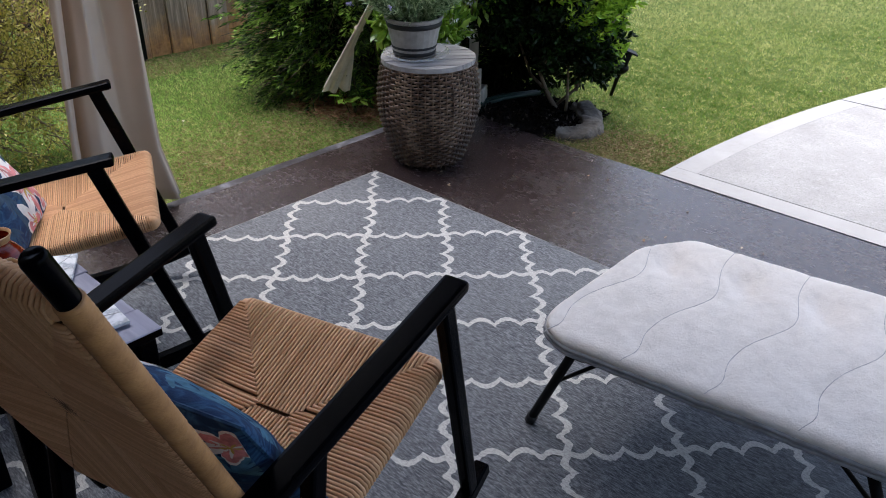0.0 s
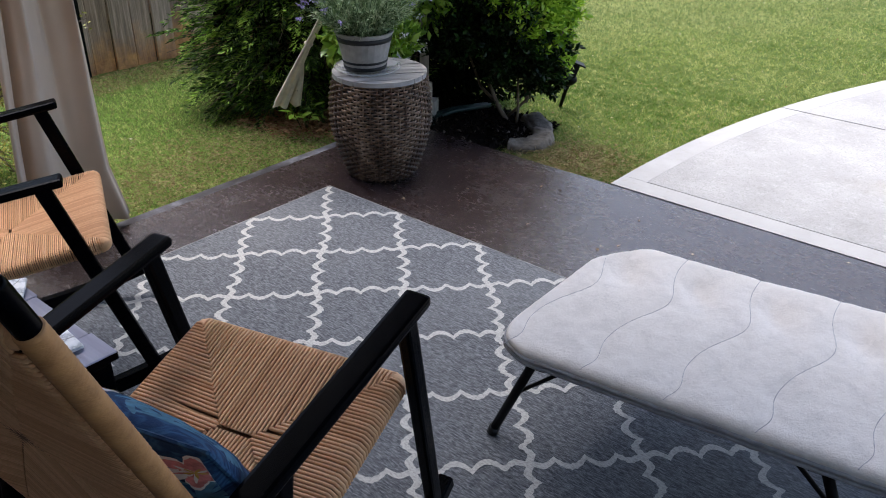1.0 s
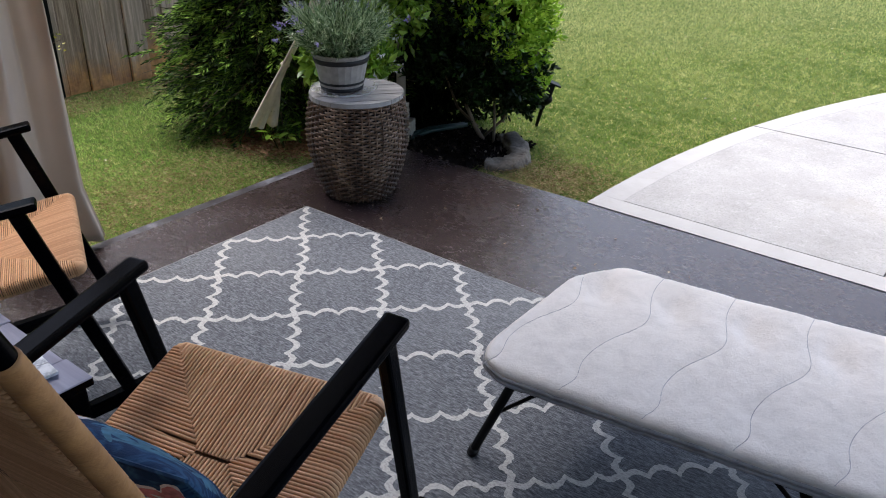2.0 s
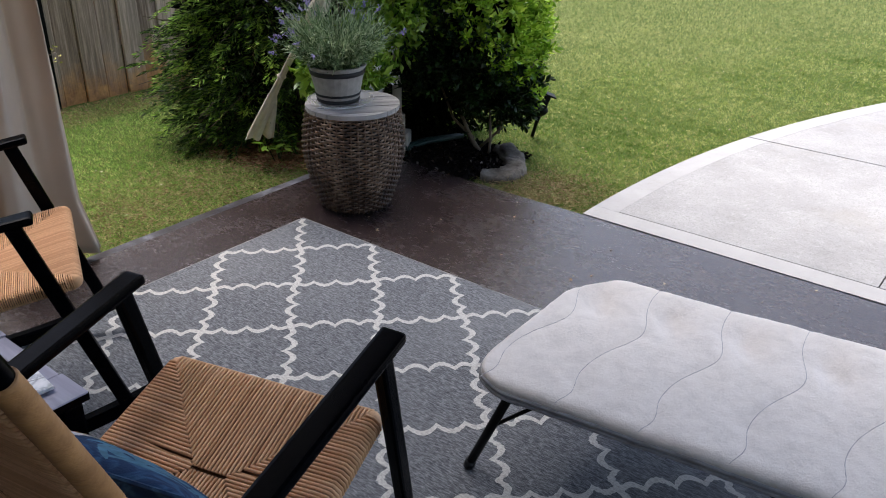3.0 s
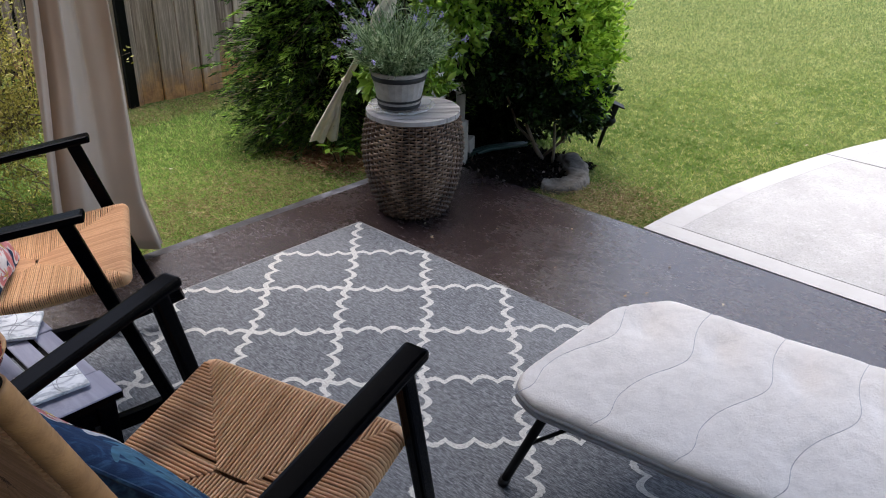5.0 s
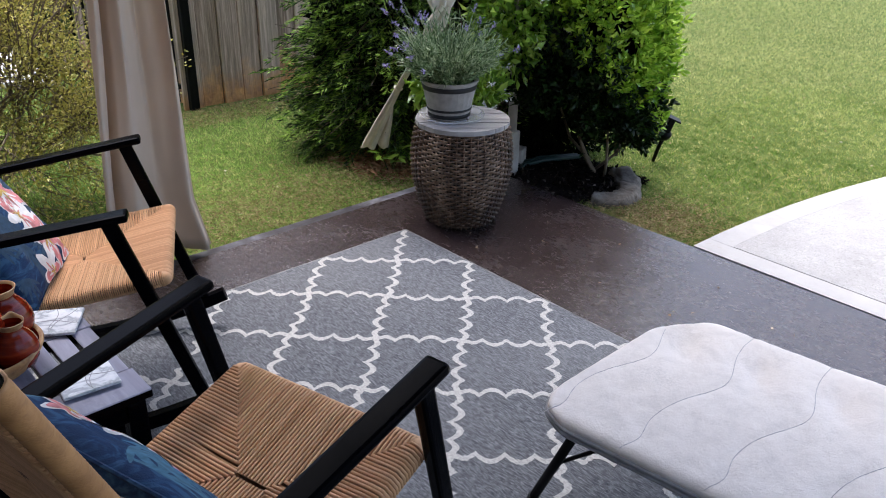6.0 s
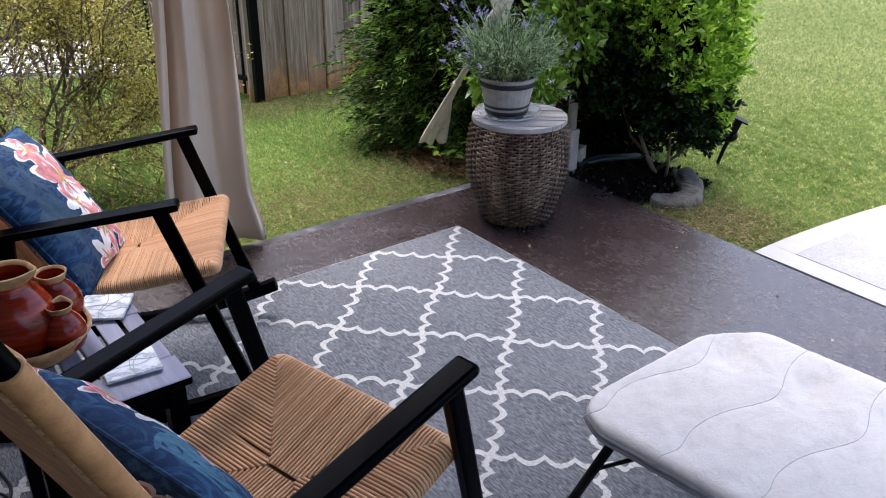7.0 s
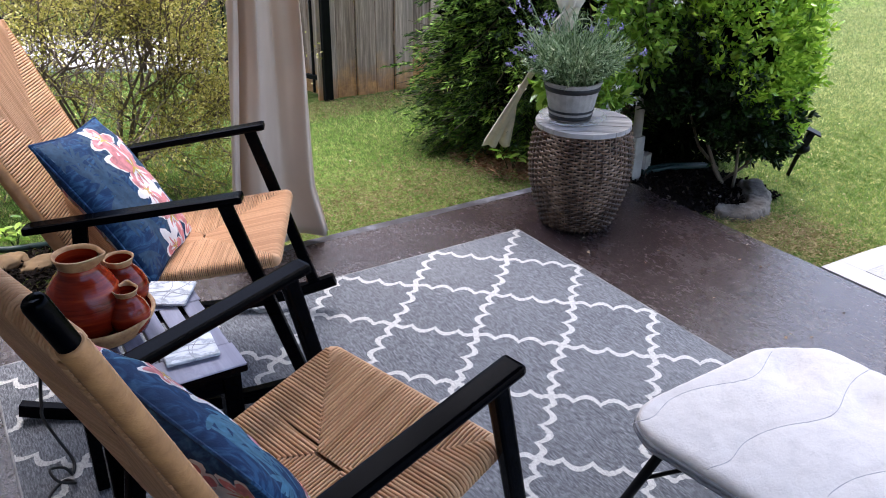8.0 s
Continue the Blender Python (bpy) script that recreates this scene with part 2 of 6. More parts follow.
def mat_wicker():
    """Flat brown resin strands, with reflections painted in as upright dark and pale streaks."""
    m = Mat("grey_brown_wicker", 0.34)
    m.b.inputs["Specular IOR Level"].default_value = 0.40
    fib = m.noise(60, 4, 0.6, m.scaled(1, 1, 6))
    streak = m.math("ADD", m.math("MULTIPLY", m.noise(15, 4, 0.6, m.scaled(1, 1, 0.10)), 0.75), m.math("MULTIPLY", m.noise(30, 3, 0.6), 0.25))
    c = m.ramp(streak, (0.38, (0.018, 0.0090, 0.005)), (0.48, (0.066, 0.034, 0.019)), (0.56, (0.185, 0.114, 0.072)), (0.68, (0.43, 0.310, 0.225)))
    c = m.mix(m.ramp(fib, (0.4, (0.3, 0.3, 0.3)), (0.65, (0, 0, 0))), c, (0.07, 0.055, 0.045))
    return m.color(c).bump(fib, 0.3, 0.002).m


def mat_grey_plank(name, c0, c1):
    m = Mat(name, 0.7)
    g = m.noise(26, 6, 0.65, m.scaled(0.1, 1, 1), 0.4)
    c = m.ramp(g, (0.3, c0), (0.68, c1))
    c = m.mix(m.ramp(m.random(), (0, (0, 0, 0)), (1, (0.3, 0.3, 0.3))), c, c0)
    c = m.mix(m.ramp(m.noise(9, 5, 0.7), (0.58, (0, 0, 0)), (0.72, (0.45, 0.45, 0.45))), c, tuple(v * 0.45 for v in c0))
    return m.color(c).bump(g, 0.35, 0.002).m


def mat_curtain():
    m = Mat("greige_curtain_cloth", 0.85)
    weave = m.noise(260, 2, 0.5)
    c = m.ramp(m.noise(2.5, 4), (0.3, (0.57, 0.470, 0.370)), (0.7, (0.69, 0.575, 0.460)))
    return m.color(c).bump(weave, 0.12, 0.002).sheen(0.2).leafy(0.25).m


def mat_leaf(name, *cols, rough=0.42, light=0.25, spec=0.5):
    m = Mat(name, rough)
    m.b.inputs["Specular IOR Level"].default_value = spec
    k = len(cols) - 1
    c = m.ramp(m.random(True), *[(i / k, v) for i, v in enumerate(cols)])
    return m.color(c).leafy(light).m


def mat_conifer():
    """Sprays that vary from clump to clump as well as from needle to needle."""
    m = Mat("conifer_spray", 0.5)
    m.b.inputs["Specular IOR Level"].default_value = 0.25
    r = m.math("ADD", m.math("MULTIPLY", m.random(True), 0.30), m.math("MULTIPLY", m.noise(8, 4, 0.65), 0.80))
    c = m.ramp(r, (0.42, (0.004, 0.012, 0.002)), (0.50, (0.030, 0.080, 0.008)), (0.57, (0.180, 0.370, 0.034)), (0.68, (0.44, 0.64, 0.11)))
    return m.color(c).leafy(0.25).m


def mat_bark():
    m = Mat("grey_bark", 0.9)
    n = m.noise(22, 6, 0.65, m.scaled(1, 1, 0.25))
    return m.color(m.ramp(n, (0.3, (0.075, 0.053, 0.034)), (0.6, (0.19, 0.145, 0.098)), (0.8, (0.30, 0.24, 0.175)))).bump(n, 0.6, 0.006).m


def mat_rock(name="brown_grey_rock", k=0.5):
    m = Mat(name, 0.9)
    n = m.noise(11, 8, 0.75)
    c = m.ramp(n, (0.3, (0.07 * k, 0.055 * k, 0.042 * k)), (0.5, (0.25 * k, 0.21 * k, 0.165 * k)), (0.72, (0.48 * k, 0.425 * k, 0.36 * k)))
    return m.color(c).bump(n, 0.7, 0.015).m


def mat_mulch():
    m = Mat("dark_mulch", 0.95)
    m.b.inputs["Specular IOR Level"].default_value = 0.1
    c = m.ramp(m.random(True), (0.0, (0.005, 0.0035, 0.003)), (0.84, (0.009, 0.006, 0.005)), (0.965, (0.040, 0.028, 0.020)), (1.0, (0.20, 0.165, 0.14)))
    return m.color(c).m


def mat_glaze():
    m = Mat("red_brown_glaze", 0.10)
    rings = m.noise(16, 4, 0.6, m.scaled(0.35, 0.35, 5))
    c = m.ramp(rings, (0.3, (0.075, 0.006, 0.003)), (0.52, (0.21, 0.016, 0.005)), (0.75, (0.38, 0.048, 0.011)))
    m.b.inputs["Coat Weight"].default_value = 0.0
    m.b.inputs["Specular IOR Level"].default_value = 0.38
    return m.color(c).bump(rings, 0.3, 0.005).m


def mat_clay():
    m = Mat("unglazed_tan_rim", 0.55)
    c = m.ramp(m.noise(30, 5, 0.65), (0.3, (0.17, 0.070, 0.028)), (0.5, (0.36, 0.195, 0.080)), (0.7, (0.50, 0.310, 0.140)))
    return m.color(c).bump(m.noise(70, 4), 0.2, 0.002).m


def mat_marble():
    m = Mat("white_marble", 0.28)
    v = m.noise(7, 6, 0.6, None, 1.6)
    line = m.math("ABSOLUTE", m.math("SUBTRACT", v, 0.5))
    c = m.ramp(line, (0.0, (0.30, 0.32, 0.35)), (0.03, (0.62, 0.63, 0.65)), (0.10, (0.80, 0.80, 0.80)))
    return m.color(c).m


def mat_pillow():
    m = Mat("navy_floral_cloth", 0.8)
    m.b.inputs["Specular IOR Level"].default_value = 0.2
    leaf = m.noise(13, 2, 0.5, m.scaled(1, 2.2, 1), 3.0)
    base = m.ramp(leaf, (0.44, (0.010, 0.032, 0.085)), (0.54, (0.015, 0.050, 0.120)), (0.62, (0.028, 0.084, 0.165)))
    weave = m.noise(320, 2)
    return m.color(base).bump(m.math("ADD", weave, m.math("MULTIPLY", m.noise(9, 3), 2.0)), 0.25, 0.004).m


M = dict(
    patio=mat_patio(), edge=mat_worn_sheen_edge(), concrete=mat_concrete(), border=mat_concrete_border(), soil=mat_soil(), grass=mat_grass(),
    thatch=mat_dry_grass(), fence=mat_wood_fence(), black=mat_black_wood(), metal=mat_black_metal(), cord=mat_cord("paper_cord"),
    wrap=mat_wrap(),
    rug=mat_rug(), rugline=mat_rug_line(), rugrim=mat_plain("grey_rug_binding", (0.21, 0.205, 0.20), 0.95, 0, 0.6, 12), bench=mat_bench(), wicker=mat_wicker(), curtain=mat_curtain(), bark=mat_bark(), rock=mat_rock(), caststone=mat_rock("weathered_cast_stone", 0.50),
    mulch=mat_mulch(), glaze=mat_glaze(), clay=mat_clay(), marble=mat_marble(), pillow=mat_pillow(),
    plank=mat_grey_plank("pale_weathered_plank", (0.25, 0.235, 0.225), (0.52, 0.495, 0.475)),
    slat=mat_grey_plank("grey_table_slat", (0.16, 0.16, 0.215), (0.40, 0.40, 0.50)),
    tanrock=mat_plain("tan_rock", (0.165, 0.105, 0.052), 0.9, 0, 0.4, 14, 0.6),
    path=mat_plain("bleached_concrete_path", (0.62, 0.61, 0.59), 0.85, 0, 0.2, 4),
    straw=mat_leaf("brown_leaf_straw", (0.12, 0.052, 0.022), (0.25, 0.125, 0.055), (0.38, 0.23, 0.115), rough=0.85, light=0.05),
    piping=mat_plain("grey_piping", (0.30, 0.30, 0.31), 0.7),
    seam=mat_plain("seam_thread", (0.40, 0.39, 0.385), 0.9),
    pot=mat_plain("grey_resin_pot", (0.29, 0.270, 0.250), 0.6, 0, 0.18, 40),
    band=mat_plain("dark_pot_band", (0.003, 0.003, 0.004), 0.6),
    umbrella=mat_plain("beige_umbrella_cloth", (0.80, 0.72, 0.60), 0.85, 0, 0.12),
    post=mat_plain("beige_pole", (0.40, 0.37, 0.33), 0.6, 0, 0.15),
    hose=mat_plain("green_hose", (0.006, 0.026, 0.022), 0.5),
    cable=mat_plain("black_cable", (0.003, 0.003, 0.003), 0.5),
    # dark brown for the shade between the chair cords
    cord_shade=mat_plain("dark_cord_gap", (0.14, 0.070, 0.030), 0.9, 0, 0.3),
    wall=mat_plain("tan_light_blocker", (0.15, 0.125, 0.105), 0.85, 0, 0.3),
    # unseen; its dark brown is assumed, to keep reflections dark
    ceiling=mat_plain("dark_assumed_ceiling", (0.20, 0.155, 0.120), 0.7, 0, 0.2),
    white_petal=mat_plain("white_petal", (0.72, 0.70, 0.68), 0.85, 0, 0.12, 60),
    coral_petal=mat_plain("coral_petal", (0.60, 0.22, 0.22), 0.85, 0, 0.45, 45),
    blue_leaf=mat_plain("teal_printed_leaf", (0.050, 0.150, 0.225), 0.85, 0, 0.35, 70),
    yellow=mat_plain("yellow_stamen", (0.55, 0.36, 0.08), 0.85),
    conifer=mat_conifer(),
    # a shaded and a lit copy of the shrub's leaf
    boxleaf=mat_leaf("shaded_shrub_leaf", (0.003, 0.010, 0.002), (0.008, 0.023, 0.004), (0.022, 0.058, 0.008), rough=0.4, light=0.06, spec=0.2),
    litleaf=mat_leaf("lit_shrub_leaf", (0.080, 0.180, 0.012), (0.225, 0.410, 0.030), (0.390, 0.600, 0.055), (0.58, 0.74, 0.10), rough=0.26),
    # darker copy of the conifer spray, with shade in its colour
    shadespray=mat_leaf("shaded_conifer_spray", (0.004, 0.012, 0.0015), (0.012, 0.034, 0.004), (0.045, 0.105, 0.011), (0.15, 0.26, 0.032), light=0.15, spec=0.2),
    dimleaf=mat_plain("navy_printed_leaf", (0.017, 0.052, 0.098), 0.85, 0, 0.3, 70),
    darkbark=mat_plain("dark_twig_bark", (0.13, 0.098, 0.068), 0.9, 0, 0.35, 40),
    # near-black: the deep shade inside the bushes, put into the leaf colour
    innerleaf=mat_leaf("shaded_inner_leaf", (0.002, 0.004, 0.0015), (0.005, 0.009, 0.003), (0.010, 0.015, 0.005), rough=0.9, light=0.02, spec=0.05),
    vine=mat_leaf("bright_vine_leaf", (0.085, 0.195, 0.018), (0.210, 0.380, 0.040), (0.340, 0.530, 0.070), (0.47, 0.63, 0.125), rough=0.3),
    privet=mat_leaf("yellow_green_leaf", (0.20, 0.205, 0.036), (0.35, 0.33, 0.065), (0.48, 0.44, 0.105), (0.60, 0.53, 0.18), light=0.4),
    lavleaf=mat_leaf("lavender_leaf", (0.035, 0.078, 0.026), (0.135, 0.225, 0.090), (0.310, 0.420, 0.220), (0.54, 0.62, 0.40), rough=0.6),
    lavflower=mat_leaf("lavender_flower", (0.22, 0.18, 0.38), (0.36, 0.32, 0.56), (0.50, 0.46, 0.68), rough=0.8),
    darkleaf=mat_leaf("far_woodland_leaf", (0.030, 0.060, 0.016), (0.060, 0.095, 0.026), (0.10, 0.125, 0.040), (0.14, 0.11, 0.05)),
    fallen=mat_leaf("fallen_leaf", (0.22, 0.13, 0.06), (0.36, 0.24, 0.13), (0.50, 0.40, 0.26), (0.60, 0.55, 0.46), rough=0.8),
)


# ---- building helpers ----
def mesh_object(name, bm, material, smooth=False):
    me = bpy.data.meshes.new(name)
    bm.normal_update()
    bm.to_mesh(me)
    bm.free()
    if smooth:
        me.shade_smooth()
    for mt in material if isinstance(material, (list, tuple)) else [material]:
        me.materials.append(mt)
    return new(name, me)


def part(name, bm, material, parent, label="", smooth=False):
    ob = mesh_object(name, bm, material, smooth)
    ob.parent = parent
    if label:
        tagged(ob, label)
    return ob


def empty(name, m, label, category, group="", kind=""):
    ob = new(name)
    ob.empty_display_size = 0.1
    ob.matrix_world = m
    return tagged(ob, label, category, group, kind)


def arrays_object(name, verts, faces, material, smooth=False):
    """A mesh from numpy arrays; faces all have the same number of corners."""
    me = bpy.data.meshes.new(name)
    verts, faces = np.asarray(verts, np.float32).reshape(-1, 3), np.asarray(faces, np.int32)
    k = faces.shape[1]
    me.vertices.add(len(verts))
    me.vertices.foreach_set("co", verts.ravel())
    me.loops.add(faces.size)
    me.loops.foreach_set("vertex_index", faces.ravel())
    me.polygons.add(len(faces))
    me.polygons.foreach_set("loop_start", np.arange(0, faces.size, k, dtype=np.int32))
    me.polygons.foreach_set("loop_total", np.full(len(faces), k, np.int32))
    me.update(calc_edges=True)
    if smooth:
        me.shade_smooth()
    me.materials.append(material)
    return new(name, me)


def box(bm, size, m=None, bevel=0.0, seg=2):
    """A box of that size about the origin of m, with rounded edges."""
    made = bmesh.ops.create_cube(bm, size=1.0)["verts"]
    bmesh.ops.scale(bm, vec=size, verts=made)
    if bevel:
        edges = list({e for v in made for e in v.link_edges})
        out = bmesh.ops.bevel(bm, geom=edges, offset=bevel, segments=seg, profile=0.6, affect="EDGES")
        made = list({v for f in out["faces"] for v in f.verts} | {v for v in made if v.is_valid})
    if m is not None:
        bmesh.ops.transform(bm, matrix=m, verts=made)
    return bm


def bar(bm, a, b, wide, thick, bevel=0.004, up=(1, 0, 0)):
    """A square bar from a to b; wide lies along the direction up."""
    a, b = Vector(a), Vector(b)
    y = (b - a).normalized()
    x = (Vector(up) - y * Vector(up).dot(y)).normalized()
    z = x.cross(y)
    m = Matrix((x, y, z)).transposed().to_4x4()
    m.translation = (a + b) / 2
    return box(bm, (wide, (b - a).length, thick), m, bevel)


def tube(bm, pts, radius, sides=8, caps=True, flat=1.0):
    """A tube along pts; radius is one number or one for each point."""
    pts = [Vector(p) for p in pts]
    radii = radius if isinstance(radius, (list, tuple)) else [radius] * len(pts)
    rings, side = [], None
    for i, p in enumerate(pts):
        d = (pts[min(i + 1, len(pts) - 1)] - pts[max(i - 1, 0)]).normalized()
        if side is None:
            side = d.orthogonal().normalized()
        side = (side - d * side.dot(d)).normalized()
        up = d.cross(side)
        rings.append([bm.verts.new(p + radii[i] * (math.cos(2 * math.pi * k / sides) * side + flat * math.sin(2 * math.pi * k / sides) * up)) for k in range(sides)])
    for r0, r1 in zip(rings, rings[1:]):
        for k in range(sides):
            bm.faces.new((r0[k], r0[(k + 1) % sides], r1[(k + 1) % sides], r1[k]))
    if caps:
        bm.faces.new(rings[0][::-1])
        bm.faces.new(rings[-1])
    return bm


def lathe(bm, profile, sides=40, m=None, close=True):
    """Turns a profile of (radius, height) round z."""
    rings = []
    for r, z in profile:
        ring = [bm.verts.new((r * math.cos(2 * math.pi * k / sides), r * math.sin(2 * math.pi * k / sides), z)) for k in range(sides)]
        rings.append(ring)
    for r0, r1 in zip(rings, rings[1:]):
        for k in range(sides):
            bm.faces.new((r0[k], r0[(k + 1) % sides], r1[(k + 1) % sides], r1[k]))
    if close:
        bm.faces.new(rings[0][::-1])
        bm.faces.new(rings[-1])
    if m is not None:
        bmesh.ops.transform(bm, matrix=m, verts=[v for r in rings for v in r])
    return bm


def slab(bm, outline, z0, z1):
    """A prism over an outline given anticlockwise."""
    lo = [bm.verts.new((x, y, z0)) for x, y in outline]
    hi = [bm.verts.new((x, y, z1)) for x, y in outline]
    bm.faces.new(hi)
    bm.faces.new(lo[::-1])
    for i in range(len(lo)):
        j = (i + 1) % len(lo)
        bm.faces.new((lo[i], lo[j], hi[j], hi[i]))
    return bm


def leaf_cloud(rng, places, normals, length, width, curl=0.25, jitter=0.9):
    """Pointed leaves, folded along their midrib, at places, set roughly along normals."""
    n = len(places)
    d = normals + jitter * rng.normal(size=(n, 3))
    d /= np.linalg.norm(d, axis=1, keepdims=True)
    s = np.cross(d, rng.normal(size=(n, 3)))
    s /= np.linalg.norm(s, axis=1, keepdims=True) + 1e-9
    u = np.cross(s, d)
    ln = (length * rng.uniform(0.6, 1.25, n))[:, None]
    wd = (width * rng.uniform(0.7, 1.2, n))[:, None]
    base, tip = places, places + d * ln - u * ln * curl
    mid = places + d * ln * 0.5
    a, b = mid + s * wd / 2 + u * wd * 0.18, mid - s * wd / 2 + u * wd * 0.18
    verts = np.stack([base, a, tip, b], 1).reshape(-1, 3)
    i = np.arange(n)[:, None] * 4
    faces = np.concatenate([i + [0, 1, 2], i + [0, 2, 3]])
    return verts, faces


# ---- the large structure ----
# The rug's far corner is the origin; the patio's edges run along x and y.
LAWN = -0.085


def ground_height(x, y):
    """The lawn lies a little under the slabs and dips gently away from them."""
    near = max(-0.36 - x, y - 0.77, 0.0)
    return -0.045 - 0.06 * min(1.0, near / 0.9) + 0.002 * noise.noise((x * 0.9, y * 0.9, 0.3))


def build_ground():
    bm = bmesh.new()
    xs = [-400, -60, -20, -9] + [-6 + 0.15 * i for i in range(101)] + [12, 20, 60, 400]
    ys = [-400, -60, -20, -9] + [-6 + 0.15 * i for i in range(121)] + [15, 25, 60, 400]
    grid = [[bm.verts.new((x, y, ground_height(x, y) if not (x > -0.3 and y < 0.7) else -0.16)) for y in ys] for x in xs]
    for i in range(len(xs) - 1):
        for j in range(len(ys) - 1):
            bm.faces.new((grid[i][j], grid[i + 1][j], grid[i + 1][j + 1], grid[i][j + 1]))
    ob = mesh_object("ground", bm, M["soil"], True)
    return tagged(ob, "mown lawn soil with patches of tan thatch", "ground", kind="structure")


build_ground()


def build_patio():
    bm = bmesh.new()
    slab(bm, [(-0.30, -4.2), (5.2, -4.2), (5.2, 0.71), (-0.30, 0.71)], -0.20, 0.0)
    floor = tagged(mesh_object("floor", bm, M["patio"]), "dark brown painted concrete patio floor with scuffs", "patio", kind="structure")
    for name, p, q, out in (("left", (-0.30, -4.2), (-0.30, 0.71), (-0.06, 0)), ("far", (-0.30, 0.71), (5.2, 0.71), (0, 0.06))):
        bm = bmesh.new()
        n = 60
        rows = []
        for i in range(n + 1):
            x, y = p[0] + (q[0] - p[0]) * i / n, p[1] + (q[1] - p[1]) * i / n
            ext = 0.06 if name == "far" and i == 0 else 0.0
            w = 1 + 0.10 * noise.noise((x * 6, y * 6, 2.0))
            rows.append([bm.verts.new((x - ext, y, -0.001)), bm.verts.new((x - ext + out[0] * 0.85 * w, y + out[1] * 0.85 * w, -0.004)),
                         bm.verts.new((x - ext + out[0] * w, y + out[1] * w, -0.014)), bm.verts.new((x - ext + out[0] * w, y + out[1] * w, -0.2)), bm.verts.new((x - ext, y, -0.2))])
        for r0, r1 in zip(rows, rows[1:]):
            for k in range(4):
                bm.faces.new((r0[k], r1[k], r1[k + 1], r0[k + 1]))
        bmesh.ops.recalc_face_normals(bm, faces=bm.faces)
        part("rounded_edge", bm, M["edge"] if name == "left" else M["patio"], floor, "scuffed rounded slab edge with a painted bluish sheen" if name == "left" else "")
    return floor


patio = build_patio()


def drive_edge(y):
    return 0.80 + 0.085 * (y - 0.78) ** 2


def build_concrete():
    """A pale slab with a smooth border band and sawn joints."""
    root = empty("concrete_slab", pose(0, 0, 0), "pale concrete slab with a smooth border and curved edge", "driveway", kind="structure")
    ys = [0.79 + 0.09 * i for i in range(80)]
    # border: a straight band along the patio and a curved band along the lawn
    bm = bmesh.new()
    slab(bm, [(drive_edge(0.79), 0.79), (9.0, 0.79), (9.0, 0.895), (drive_edge(0.895), 0.895)], -0.14, -0.012)
    part("border_band", bm, M["border"], root)
    for y0, y1 in ((0.896, 2.196), (2.205, 7.8)):
        bm = bmesh.new()
        curve = [y0] + [y for y in ys if y0 + 0.03 < y < y1 - 0.03] + [y1]
        quads = [[bm.verts.new((x, y, z)) for z in (-0.14, -0.012) for x in (drive_edge(y), drive_edge(y) + 0.105)] for y in curve]
        for end in (quads[0], quads[-1]):
            bm.faces.new((end[0], end[1], end[3], end[2]))
        for q0, q1 in zip(quads, quads[1:]):
            bm.faces.new((q0[2], q0[3], q1[3], q1[2]))
            bm.faces.new((q0[0], q0[2], q1[2], q1[0]))
            bm.faces.new((q0[3], q0[1], q1[1], q1[3]))
        bmesh.ops.recalc_face_normals(bm, faces=bm.faces)
        part("border_band", bm, M["border"], root)
    # panels between the joints
    for y0, y1 in ((0.9008, 2.196), (2.205, 7.8)):
        for x0, x1 in ((None, 1.896), (1.901, 9.0)):
            rows = [y for y in ys if y0 < y < y1]
            rows = [y0] + rows + [y1]
            lo = [(x0 if x0 else drive_edge(max(y, 0.9)) + 0.1052, y) for y in rows]
            if x0 is None:
                lo = [p for p in lo if p[0] < x1 - 0.01]
            out = [(x1, lo[0][1]), (x1, lo[-1][1])] + lo[::-1]
            bm = bmesh.new()
            slab(bm, out, -0.14, -0.0126)
            part("concrete_panel", bm, M["concrete"], root)
    bm = bmesh.new()
    slab(bm, [(drive_edge(0.79) + 0.02, 0.78), (9.0, 0.78), (9.0, 7.7)] + [(drive_edge(y) + 0.05, y) for y in ys[::-1] if y < 7.7], -0.15, -0.045)
    part("joint_bed", bm, M["concrete"], root)


build_concrete()


